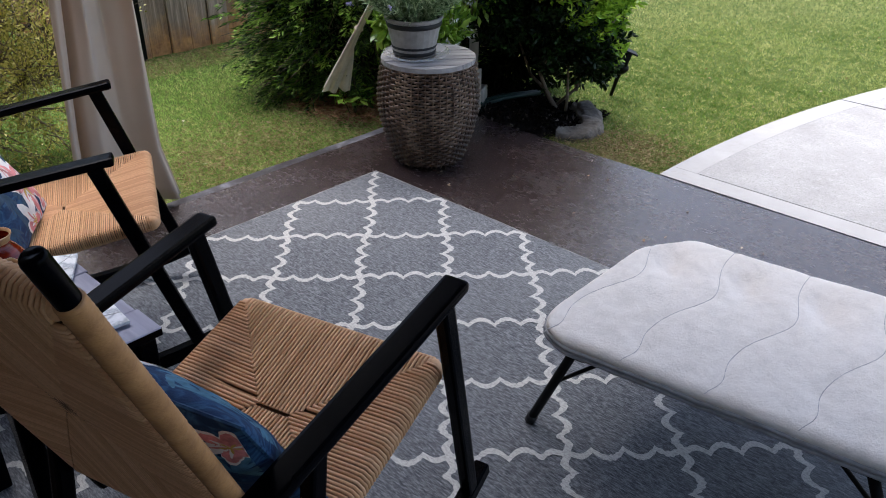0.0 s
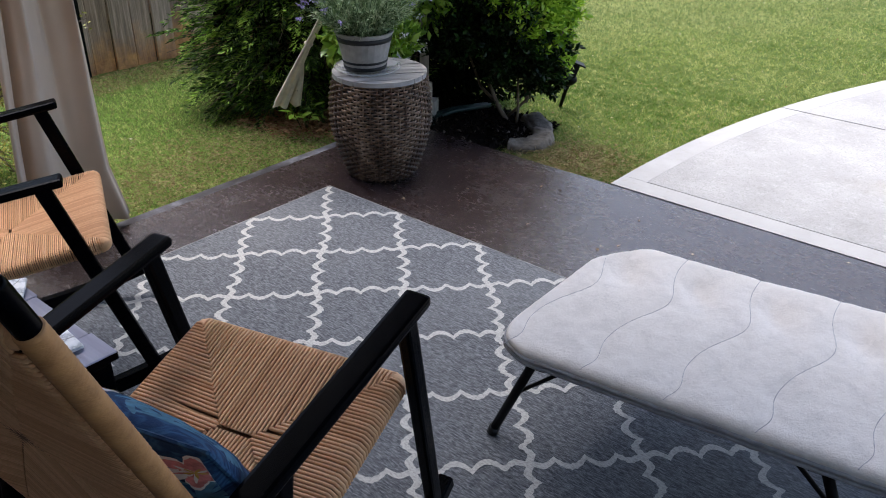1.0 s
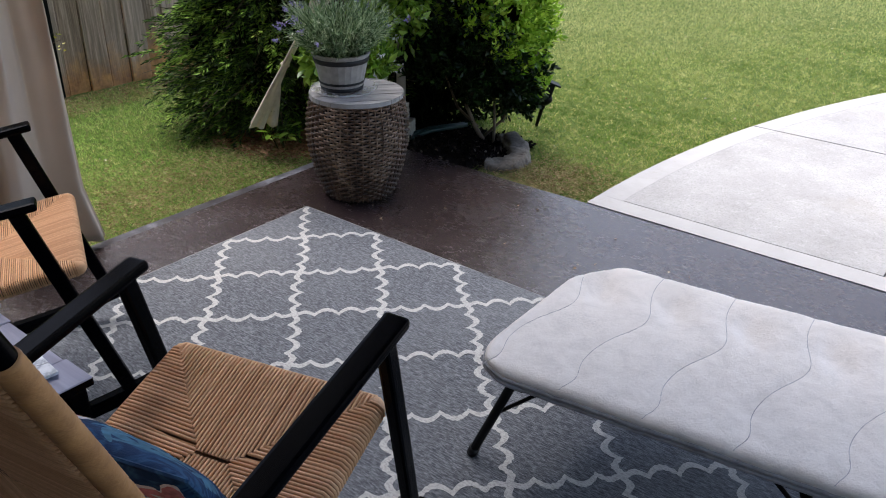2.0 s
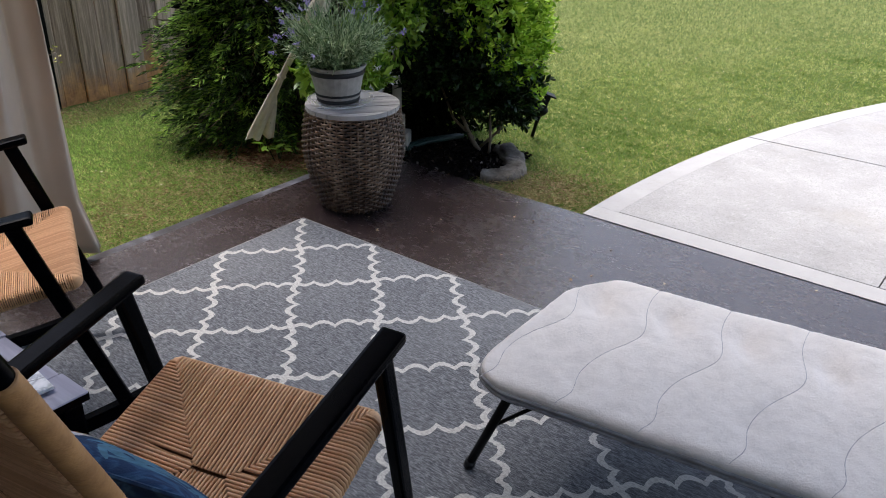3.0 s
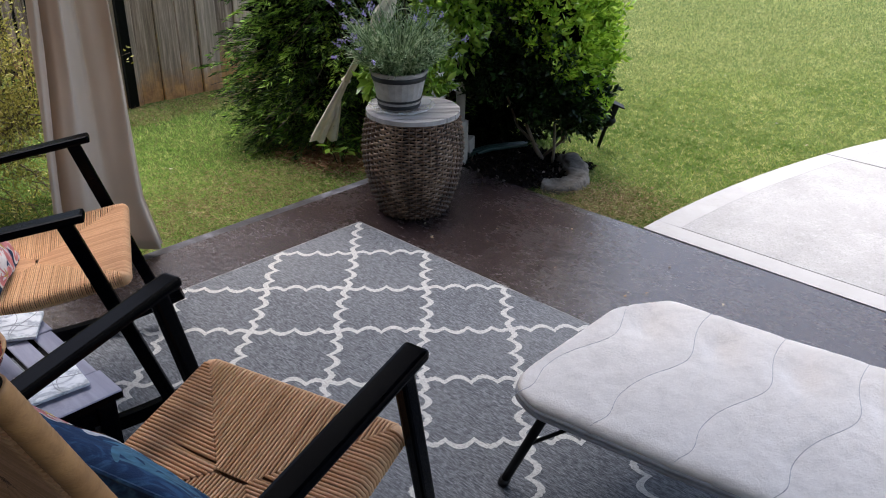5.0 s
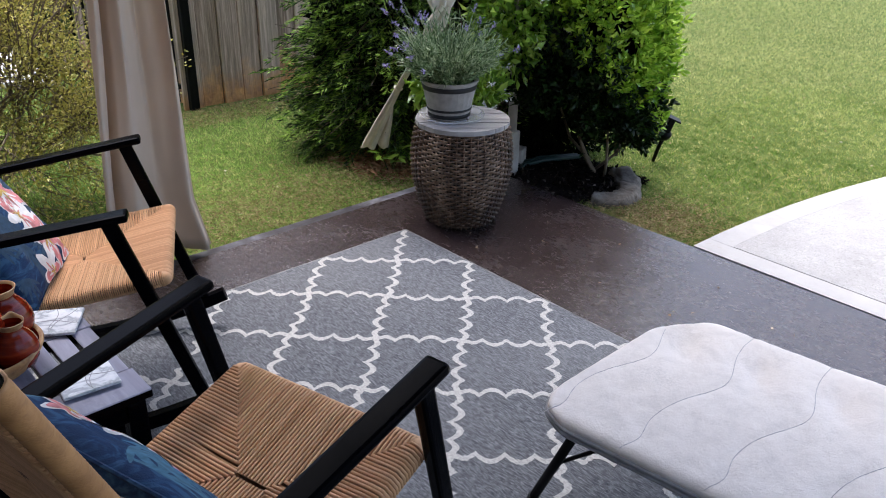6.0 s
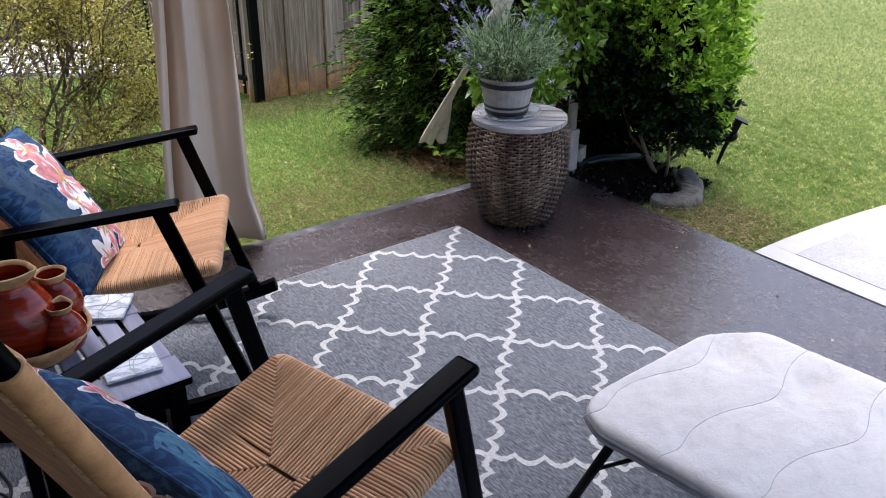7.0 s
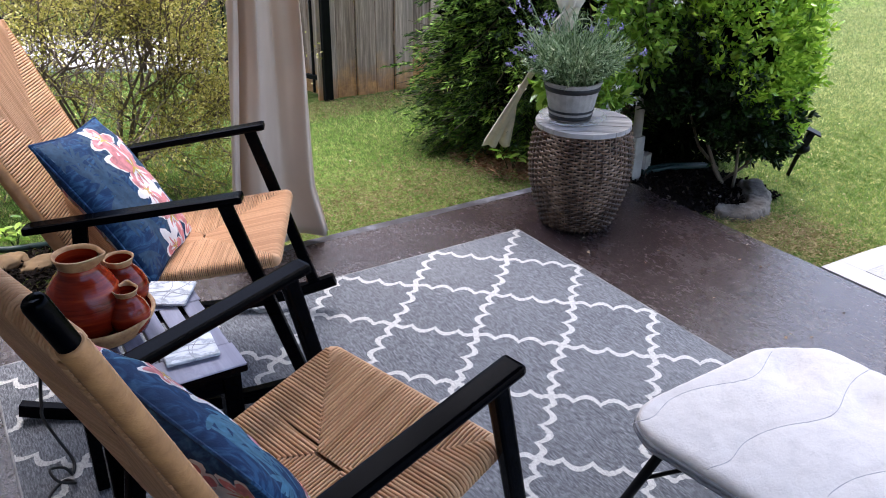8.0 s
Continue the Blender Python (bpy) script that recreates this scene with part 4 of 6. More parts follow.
# ---- rocking chairs ----
def weave_panel(bm, w, d, thick, n, m, slots=(), waist=1.0):
    """A rush panel w by d about the origin of m: cords that wrap each rail and run in to the mitred seams, on both faces."""
    rail = thick / 2
    made = []

    def cord(pts, rad):
        start = len(bm.verts)
        tube(bm, pts, rad, 6, False, 0.9)
        bm.verts.ensure_lookup_table()
        made.extend(bm.verts[start:])

    for side in range(4):
        span, depth = (w, d) if side % 2 == 0 else (d, w)
        turn = Matrix.Rotation(side * math.pi / 2, 4, "Z")
        count = max(4, round(n * span / w))
        pitch = span / count
        for k in range(count):
            u = -span / 2 + pitch * (k + 0.5) + 0.0008 * noise.noise((k * 1.3, side, 4))
            corner = (span / 2 - abs(u)) / (span / 2) * depth / 2
            reach = max(0.012, min(corner * waist if side % 2 else corner / waist, depth / 2 * (waist if side % 2 else 1) - 0.004))
            if any(sd == side and abs(u - at) < pitch * 0.62 for sd, at in slots):
                sunk = 0.007
            else:
                sunk = 0.0
            e = depth / 2
            sag = 0.014
            pts = []
            for s in (1.0, 0.66, 0.33, 0.08):
                y = e - rail - (reach - rail) * s if reach > rail else e - rail * 0.9
                q = min(1, max(0, (e - y) / (depth / 2)))
                pts.append((u, y, rail - sag * q - (sunk if s > 0.5 else 0.0)))
            for a in (60, 20, -20, -60):
                pts.append((u, e - rail + rail * math.cos(radians(a)), rail * math.sin(radians(a))))
            for s in (0.08, 0.5, 1.0):
                y = e - rail - (reach - rail) * s if reach > rail else e - rail * 0.9
                q = min(1, max(0, (e - y) / (depth / 2)))
                pts.append((u, y, -rail + sag * 0.4 * q))
            cord([turn @ Vector(p) for p in pts], pitch * (0.438 + 0.03 * noise.noise((k * 2.1, side * 3, 9))))
    bmesh.ops.transform(bm, matrix=m, verts=made)
    # wrapped corners
    for cx in (-1, 1):
        for cy in (-1, 1):
            at = Matrix.Translation((cx * (w / 2 - rail), cy * (d / 2 - rail), 0))
            bmesh.ops.create_icosphere(bm, subdivisions=2, radius=rail * 1.02, matrix=m @ at)


def build_chair(m, label, slots, seat_at, arm_ends, back_y=-0.405):
    """seat_at: width, depth, centre and slope of the seat; arm_ends: the front ends of the two arms."""
    ch = empty("rocking_chair", m, label, "chair", "rocking chairs on the patio")
    bm = bmesh.new()
    sw, sd, sx0, sy0, sz0, slope = seat_at
    weave_panel(bm, sw, sd, 0.044 if slots else 0.036, 62 if slots else 98, pose(sx0, sy0, sz0, slope, 0, 0), slots, 0.86 if slots else 0.97)
    tagged(part("seat", bm, M["cord"], ch, "woven tan paper-cord seat", True), kind="stuff")
    # an added dark sheet paints in the shade between the cords and stops light there
    bm = bmesh.new()
    box(bm, (sw - 0.04, sd - 0.04, 0.008), pose(sx0, sy0, sz0 - 0.005, slope, 0, 0), 0.003)
    part("seat_stuffing", bm, M["cord_shade"], ch, "dark brown sheet standing for the shade between cords")
    # back: cord panel between two round posts
    low, high = Vector((0, -0.165, 0.360)), Vector((0, back_y, 1.022))
    along = (high - low).normalized()
    lean = 180 - math.degrees(math.atan2(high.z - low.z, low.y - high.y))
    bm = bmesh.new()
    mid = low + along * 0.325
    back_place = Matrix.Translation(mid) @ Matrix.Rotation(radians(lean), 4, "X")
    weave_panel(bm, 0.440, 0.645, 0.034, 62, back_place)
    for v in bm.verts:
        v.co.x *= (0.205 + 0.030 * (v.co - low).dot(along) / 0.704) / 0.220
    tagged(part("backrest", bm, M["cord"], ch, "woven tan paper-cord backrest", True), kind="stuff")
    # the same added dark sheet, for the shade between the back cords
    bm = bmesh.new()
    box(bm, (0.40, 0.61, 0.012), back_place, 0.004)
    part("back_stuffing", bm, M["cord_shade"], ch, "dark brown sheet standing for the shade between cords")
    for sx in (-1, 1):
        foot, tip = low + Vector((sx * 0.205, 0, 0)), high + Vector((sx * 0.235, 0, 0))
        up = (tip - foot).normalized()
        bm = bmesh.new()
        tube(bm, [foot - up * 0.07, tip - up * 0.006, tip - up * 0.002, tip, tip - up * 0.001, tip - up * 0.004], [0.0125, 0.0125, 0.0115, 0.0095, 0.007, 0.004], 20)
        part("back_post", bm, M["black"], ch, "black round back post with a hollow tip", True)
        bm = bmesh.new()
        n = 160
        pts = [foot + up * (0.02 + 0.622 * k / n) for k in range(n + 1)]
        tube(bm, pts, [0.0153 + 0.0005 * noise.noise((k * 0.11, sx, 0)) - (0.0008 if k % 2 == 0 else 0.0) - (0.0010 if k in (97, 98, 46) else 0.0) for k in range(n + 1)], 20)
        part("wrapped_rail", bm, M["wrap"], ch, "rail wrapped in tan cord", True)
        # arm, sloping down to the rear
        bm = bmesh.new()
        end = Vector(arm_ends[sx > 0])
        bar(bm, end, (sx * 0.252, -0.255, 0.566), 0.046, 0.020, 0.007)
        part("armrest", bm, M["black"], ch)
        bm = bmesh.new()
        bar(bm, end + Vector((-sx * 0.002, -0.046, -0.010)), (sx * 0.264, 0.325, 0.040), 0.024, 0.034, 0.006)
        part("front_leg", bm, M["black"], ch)
        bm = bmesh.new()
        bar(bm, (sx * 0.258, -0.125, 0.568), (sx * 0.258, -0.235, 0.035), 0.024, 0.034, 0.006)
        part("rear_leg", bm, M["black"], ch)
        # rocker: an arc on the floor
        bm = bmesh.new()
        R, t0, t1 = 1.55, -0.285, 0.240
        prev = None
        for k in range(25):
            a = t0 + (t1 - t0) * k / 24
            c = Vector((sx * 0.262, 0.02 + R * math.sin(a), 0.013 + R - R * math.cos(a)))
            up = Vector((0, -math.sin(a), math.cos(a)))
            ring = [bm.verts.new(c + Vector((dx, 0, 0)) + up * dz) for dx, dz in ((-0.014, -0.013), (0.014, -0.013), (0.016, -0.008), (0.016, 0.018), (0.012, 0.022), (-0.012, 0.022), (-0.016, 0.018), (-0.016, -0.008))]
            if prev:
                for q in range(8):
                    bm.faces.new((prev[q], prev[(q + 1) % 8], ring[(q + 1) % 8], ring[q]))
            else:
                bm.faces.new(ring[::-1])
            prev = ring
        bm.faces.new(prev)
        bmesh.ops.recalc_face_normals(bm, faces=bm.faces)
        part("rocker", bm, M["black"], ch)
        bm = bmesh.new()
        rail_end = sd / 2 - 0.05
        drop = math.tan(radians(slope))
        bar(bm, (sx0 + sx * (sw / 2 - 0.015), sy0 + rail_end, sz0 + drop * rail_end), (sx0 + sx * (sw / 2 - 0.019), sy0 - rail_end, sz0 - drop * rail_end), 0.014, 0.026, 0.004)
        part("side_rail", bm, M["black"], ch)
    for y, z, half in ((sy0 + sd / 2 - 0.045, sz0 + 0.002, sw / 2 - 0.02), (-0.205, 0.20, 0.255)):
        bm = bmesh.new()
        bar(bm, (sx0 - half, y, z), (sx0 + half, y, z), 0.03, 0.022, 0.005, (0, 0, 1))
        part("stretcher", bm, M["black"], ch)
    bm = bmesh.new()
    tube(bm, [high - along * 0.085 + Vector((x, 0, 0)) for x in (-0.22, 0, 0.22)], 0.012, 12)
    part("top_rail", bm, M["black"], ch, smooth=True)
    return ch


NEAR = pose(1.274, -1.431, 0.002, 2.6, 0, 15.56)
build_chair(NEAR, "black wooden rocking chair with tan woven cord seat and back", ((1, 0.012), (3, -0.02)),
            (0.452, 0.425, 0.029, 0.048, 0.392, 10.0), ((-0.243, 0.242, 0.611), (0.293, 0.226, 0.636)))
FAR = pose(0.250, -1.330, 0.008, 6.2, 0, -26.5)
build_chair(FAR, "black rocking chair with tan woven cord seat, beside the curtain", (),
            (0.458, 0.455, 0, 0.085, 0.377, 2.5), ((-0.270, 0.263, 0.590), (0.270, 0.263, 0.586)), -0.382)


def build_pillow(m, seed, blossoms, spray="blue_leaf", size=(0.48, 0.345)):
    """A square cushion with pinched corners and large printed blossoms."""
    p = empty("floral_cushion", m, "navy blue cushion printed with coral and white blossoms", "cushion", "cushions on the rocking chairs")
    S, T, n = *size, 48

    def top(u, v, side=1):
        a, b = abs(2 * u - 1), abs(2 * v - 1)
        thick = 0.054 * ((1 - a ** 2.6) * (1 - b ** 2.6)) ** 0.55
        pin = 1 - 0.075 * (1 - (a * b) ** 1.5) * max(a, b) ** 3
        x, y = (u - 0.5) * S * pin, (v - 0.5) * T * pin
        wr = 0.006 * noise.noise((u * 5 + seed, v * 5, side)) + 0.003 * noise.noise((u * 13 + seed, v * 13, side))
        return Vector((x, y, side * (thick + wr * min(1, thick * 30)) + 0.001 * side))

    bm = bmesh.new()
    for side in (1, -1):
        g = [[bm.verts.new(top(i / n, j / n, side)) for j in range(n + 1)] for i in range(n + 1)]
        for i in range(n):
            for j in range(n):
                q = (g[i][j], g[i + 1][j], g[i + 1][j + 1], g[i][j + 1])
                bm.faces.new(q if side > 0 else q[::-1])
    bmesh.ops.remove_doubles(bm, verts=bm.verts, dist=0.0025)
    part("cover", bm, M["pillow"], p, "navy cotton cover", True)
    bm = bmesh.new()
    ring = [top(t, 0) for t in np.linspace(0, 1, 20)] + [top(1, t) for t in np.linspace(0, 1, 20)] + [top(1 - t, 1) for t in np.linspace(0, 1, 20)] + [top(0, 1 - t) for t in np.linspace(0, 1, 20)]
    tube(bm, [Vector((q.x, q.y, 0)) for q in ring], 0.0035, 6, False)
    part("edge_seam", bm, M["pillow"], p)
    rng = random.Random(seed)

    def petal(bm, cu, cv, ang, ln, wd, side, lift):
        g = []
        for i in range(9):
            s = i / 8
            w = wd * math.sin(math.pi * min(1, s * 0.88 + 0.06)) ** 0.8 * (1 + 0.12 * math.sin(s * 17 + ang))
            row = []
            for k in (-1, -0.5, 0, 0.5, 1):
                du, dv = ln * s * math.cos(ang) - w * k * math.sin(ang), ln * s * math.sin(ang) + w * k * math.cos(ang)
                u, v = min(max(cu + du, 0.02), 0.98), min(max(cv + dv, 0.02), 0.98)
                q = top(u, v, side)
                row.append(bm.verts.new((q.x, q.y, q.z + side * lift)))
            g.append(row)
        for r0, r1 in zip(g, g[1:]):
            for k in range(4):
                f = (r0[k], r1[k], r1[k + 1], r0[k + 1])
                bm.faces.new(f if side > 0 else f[::-1])

    white, coral, yellow, leafy = bmesh.new(), bmesh.new(), bmesh.new(), bmesh.new()
    for i in range(32):
        cu, cv, a0 = rng.uniform(0.06, 0.94), rng.uniform(0.06, 0.94), rng.uniform(0, 6.28)
        for side in (1, -1):
            for k in range(7):
                petal(leafy, cu, cv, a0 + (k - 3) * 0.42 + rng.uniform(-0.1, 0.1), rng.uniform(0.11, 0.19), 0.0125, side, 0.0004 + 0.00002 * k)
    for cu, cv, size, kind, *face in blossoms:
        for side in face or (1, -1):
            a0 = rng.uniform(0, 6.28)
            for k in range(6):
                a = a0 + k * 2 * math.pi / 6 + rng.uniform(-0.15, 0.15)
                ln = size * rng.uniform(0.8, 1.1)
                petal(white, cu, cv, a, ln, size * 0.235, side, 0.0008)
                petal(coral if (kind == 0 and k % 4) or k % 3 == 1 else white, cu, cv, a, ln * 0.84, size * 0.21, side, 0.0015)
                petal(white if k % 2 else coral, cu, cv, a, ln * 0.55, size * 0.045, side, 0.0021)
            for k in range(5):
                petal(yellow, cu, cv, a0 + k * 1.3, size * 0.28, size * 0.035, side, 0.0027)
    for bm, mt, nm in ((white, "white_petal", "white printed petals"), (coral, "coral_petal", "coral printed petals"), (yellow, "yellow", "yellow printed stamens"), (leafy, spray, "teal printed leaf sprays")):
        tagged(part("petal_print", bm, M[mt], p, nm, True), kind="stuff")
    return p


build_pillow(pose(1.306, -1.468, 0, 0, 0, 16.5) @ pose(-0.044, -0.125, 0.516, 120, 0, 0), 1, (
    (0.10, 0.93, 0.15, 0, -1), (0.36, 0.80, 0.12, 0, -1), (0.50, 0.72, 0.12, 1, -1), (0.64, 0.62, 0.10, 0, -1), (0.86, 0.40, 0.12, 0, -1), (0.98, 0.34, 0.12, 0, -1), (0.50, 0.14, 0.18, 0, -1),
    (0.70, 0.86, 0.17, 0, 1), (0.80, 0.84, 0.13, 1, 1), (0.95, 0.88, 0.13, 0, 1), (0.55, 0.84, 0.09, 0, 1), (0.07, 0.87, 0.14, 0, 1), (0.66, 0.22, 0.20, 1, 1)), size=(0.52, 0.36))
build_pillow(FAR @ pose(0.062, -0.078, 0.548, 120, 0, 0) @ pose(0, 0, 0, 0, 0, 9), 2, (
    (0.40, 0.84, 0.20, 0, -1), (0.37, 0.60, 0.27, 0, -1), (0.46, 0.44, 0.17, 1, -1), (0.38, 0.24, 0.26, 0, -1), (0.54, 0.05, 0.18, 1, -1), (0.05, 0.80, 0.12, 0),
    (0.04, 0.45, 0.12, 1), (0.93, 0.62, 0.18, 0, 1), (0.93, 0.35, 0.18, 1, 1), (0.12, 0.12, 0.14, 0, -1)), "dimleaf", (0.38, 0.42))


# ---- table with coasters and jugs ----
TABLE_Z = 0.466


def black_edges(board):
    """Grey on the face, black paint on the sides."""
    board.data.materials.append(M["black"])
    for f in board.data.polygons:
        f.material_index = 0 if f.normal.z > 0.6 else 1


def build_table():
    t = empty("slatted_side_table", pose(0, 0, 0), "grey slatted wooden side table with black legs", "side table")
    x0, x1, y1, depth = 0.640, 1.022, -1.437, 0.290
    for xc in (x0 + 0.045, x1 - 0.045):
        bm = bmesh.new()
        box(bm, (0.09, depth, 0.018), pose(xc, y1 - depth / 2, TABLE_Z - 0.009), 0.002, 1)
        black_edges(part("end_board", bm, M["slat"], t))
    n = 6
    w = depth / n
    for k in range(n):
        bm = bmesh.new()
        yc = y1 - w * (k + 0.5)
        box(bm, (x1 - x0 - 0.182, w - 0.0095, 0.017), pose((x0 + x1) / 2, yc, TABLE_Z - 0.0095), 0.0015, 1)
        black_edges(part("slat", bm, M["slat"], t))
    for yc, xa, xb in ((y1 - 0.03, x0, x1), (y1 - depth + 0.03, x0, x1)):
        bm = bmesh.new()
        box(bm, (xb - xa - 0.02, 0.024, 0.045), pose((xa + xb) / 2, yc, TABLE_Z - 0.040), 0.003)
        part("apron", bm, M["black"], t)
    for xc in (x0 + 0.025, x1 - 0.025):
        bm = bmesh.new()
        box(bm, (0.024, depth - 0.09, 0.045), pose(xc, y1 - depth / 2, TABLE_Z - 0.040), 0.003)
        part("apron", bm, M["black"], t)
        for yc in (y1 - 0.03, y1 - depth + 0.03):
            bm = bmesh.new()
            box(bm, (0.036, 0.036, TABLE_Z - 0.020 - 0.010), pose(xc, yc, (TABLE_Z - 0.020) / 2 + 0.005), 0.004)
            part("leg", bm, M["black"], t)


build_table()


def build_coaster(m):
    c = empty("marble_coaster", m, "square white marble coaster lying on the slatted table", "coaster", "coasters on the side table")
    bm = bmesh.new()
    box(bm, (0.102, 0.102, 0.007), pose(0, 0, 0.0075), 0.0025)
    part("tile", bm, M["marble"], c)
    bm = bmesh.new()
    box(bm, (0.088, 0.088, 0.004), pose(0, 0, 0.002), 0.001, 1)
    part("cork_pad", bm, M["cable"], c)
    bm = bmesh.new()
    rnd = random.Random(11)
    for k in range(3):
        a, b = rnd.uniform(-0.04, 0.04), rnd.uniform(-0.04, 0.04)
        pts = [(-0.050 + 0.1 * s, a + (b - a) * s + 0.006 * math.sin(s * 6 + k), 0.0112) for s in np.linspace(0, 1, 9)]
        tube(bm, pts if k < 2 else [(y, x, z) for x, y, z in pts], 0.0008, 4, False)
    part("grey_vein", bm, M["piping"], c, "grey marble vein")
    return c


ca = build_coaster(pose(0.682, -1.495, TABLE_Z, 0, 0, -31))
copy_thing(ca, pose(0.920, -1.520, TABLE_Z, 0, 0, -5))


def build_jug(name, m, s, label):
    j = empty(name, m, label, "jug", "glazed jugs in the bowl")
    prof = [(0.038, 0.0), (0.060, 0.012), (0.076, 0.040), (0.081, 0.075), (0.078, 0.100), (0.068, 0.122), (0.053, 0.142), (0.042, 0.156), (0.040, 0.166)]
    bm = bmesh.new()
    lathe(bm, [(r * s * (1 + 0.012 * math.sin(i * 2.4)), z * s) for i, (r, z) in enumerate(prof)], 48, close=False)
    part("body", bm, M["glaze"], j, smooth=True)
    bm = bmesh.new()
    lathe(bm, [(0.040 * s, 0.165 * s), (0.043 * s, 0.176 * s), (0.048 * s, 0.186 * s), (0.049 * s, 0.190 * s), (0.046 * s, 0.191 * s), (0.041 * s, 0.182 * s)], 48, close=False)
    for v in bm.verts:
        a = math.atan2(v.co.y, v.co.x)
        if v.co.z > 0.172 * s and v.co.xy.length > 0.03 * s:
            k = max(0, math.cos(a)) ** 10
            v.co.x += 0.016 * s * k
            v.co.z += 0.006 * s * k
    part("lip", bm, M["clay"], j, "unglazed tan lip with a pinched spout", True)
    bm = bmesh.new()
    lathe(bm, [(0.041 * s, 0.182 * s), (0.036 * s, 0.150 * s), (0.048 * s, 0.12 * s), (0.0005, 0.02 * s)], 32, close=False)
    part("inner_glaze", bm, M["glaze"], j, "red-brown inner glaze", True)
    return j


BOWL = (0.785, -1.655)


def build_bowl():
    b = empty("glazed_bowl", pose(BOWL[0], BOWL[1], TABLE_Z), "shallow pottery bowl with tan rim holding glazed jugs", "bowl")
    bm = bmesh.new()
    lathe(bm, [(0.056, 0.0), (0.0625, 0.004), (0.083, 0.020)], 56, close=False)
    part("foot_glaze", bm, M["glaze"], b, "red-brown glazed foot", True)
    bm = bmesh.new()
    lathe(bm, [(0.083, 0.020), (0.096, 0.034), (0.1075, 0.052)], 56, close=False)
    part("outer_wall", bm, M["clay"], b, smooth=True)
    bm = bmesh.new()
    lathe(bm, [(0.1075, 0.052), (0.111, 0.060), (0.109, 0.064), (0.102, 0.060)], 56, close=False)
    part("rim", bm, M["clay"], b, "pale tan rim", True)
    bm = bmesh.new()
    lathe(bm, [(0.102, 0.060), (0.086, 0.030), (0.062, 0.014), (0.0005, 0.012)], 56, close=False)
    part("inner_glaze", bm, M["glaze"], b, "red-brown inner glaze", True)


build_bowl()
build_jug("glazed_jug", pose(0.783, -1.672, TABLE_Z + 0.016, 0, 0, 50), 0.93, "large red-brown glazed jug with a tan lip")
build_jug("glazed_jug", pose(0.742, -1.592, TABLE_Z + 0.030, 0, 0, -20), 0.62, "small red-brown glazed jug with a pinched spout")
build_jug("glazed_jug", pose(0.833, -1.604, TABLE_Z + 0.026, 0, 0, 160), 0.50, "smallest red-brown glazed jug with a tan lip")


def build_cables():
    bm = bmesh.new()
    runs = (((0.70, -1.70, 0.445), (0.66, -1.758, 0.40), (0.635, -1.779, 0.30), (0.585, -1.784, 0.22), (0.53, -1.786, 0.15), (0.505, -1.768, 0.07), (0.55, -1.745, 0.02), (0.59, -1.755, 0.010)),
            ((0.59, -1.755, 0.010), (0.585, -1.77, 0.035), (0.61, -1.80, 0.060), (0.64, -1.79, 0.045), (0.635, -1.755, 0.020), (0.60, -1.775, 0.010), (0.64, -1.815, 0.010), (0.72, -1.83, 0.010), (0.80, -1.80, 0.010)))
    for pts, r in zip(runs, (0.0040, 0.0035)):
        pts = list(pts)
        smooth_pts = []
        for a, b, c, d in zip(pts[:1] + pts, pts, pts[1:], pts[2:] + pts[-1:]):
            for k in range(6):
                t = k / 6
                smooth_pts.append(tuple(0.5 * (2 * q + (r2 - p) * t + (2 * p - 5 * q + 4 * r2 - s2) * t * t + (3 * q - p - 3 * r2 + s2) * t ** 3) for p, q, r2, s2 in zip(a, b, c, d)))
        tube(bm, smooth_pts, r, 7)
    tagged(mesh_object("power_cable", bm, M["cable"], True), "black power cable coiled on the rug by the table", "cable")


build_cables()


# ---- plants ----
def shell_points(rng, n, centre, radii, inner=0.55, bumps=6, lo=-1.0):
    """Points in the outer shell of a lumpy ellipsoid, with outward normals."""
    d = rng.normal(size=(n * 2, 3))
    d /= np.linalg.norm(d, axis=1, keepdims=True)
    d = d[d[:, 2] > lo][:n]
    lumps = rng.normal(size=(bumps, 3))
    lumps /= np.linalg.norm(lumps, axis=1, keepdims=True)
    k = 1 + 0.16 * np.exp(-((1 - d @ lumps.T) / 0.10)).sum(1) - 0.06
    r = inner + (1 - inner) * rng.uniform(size=len(d)) ** 0.5
    return np.array(centre) + d * np.array(radii) * (k * r)[:, None], d


def join_clouds(name, clouds, key, parent, label):
    """One mesh out of many small leaf clouds."""
    starts = np.cumsum([0] + [len(v) for v, _ in clouds])
    ob = arrays_object(name, np.concatenate([v for v, _ in clouds]), np.concatenate([f + k for (_, f), k in zip(clouds, starts)]), M[key])
    ob.parent = parent
    tagged(ob, label, kind="stuff")


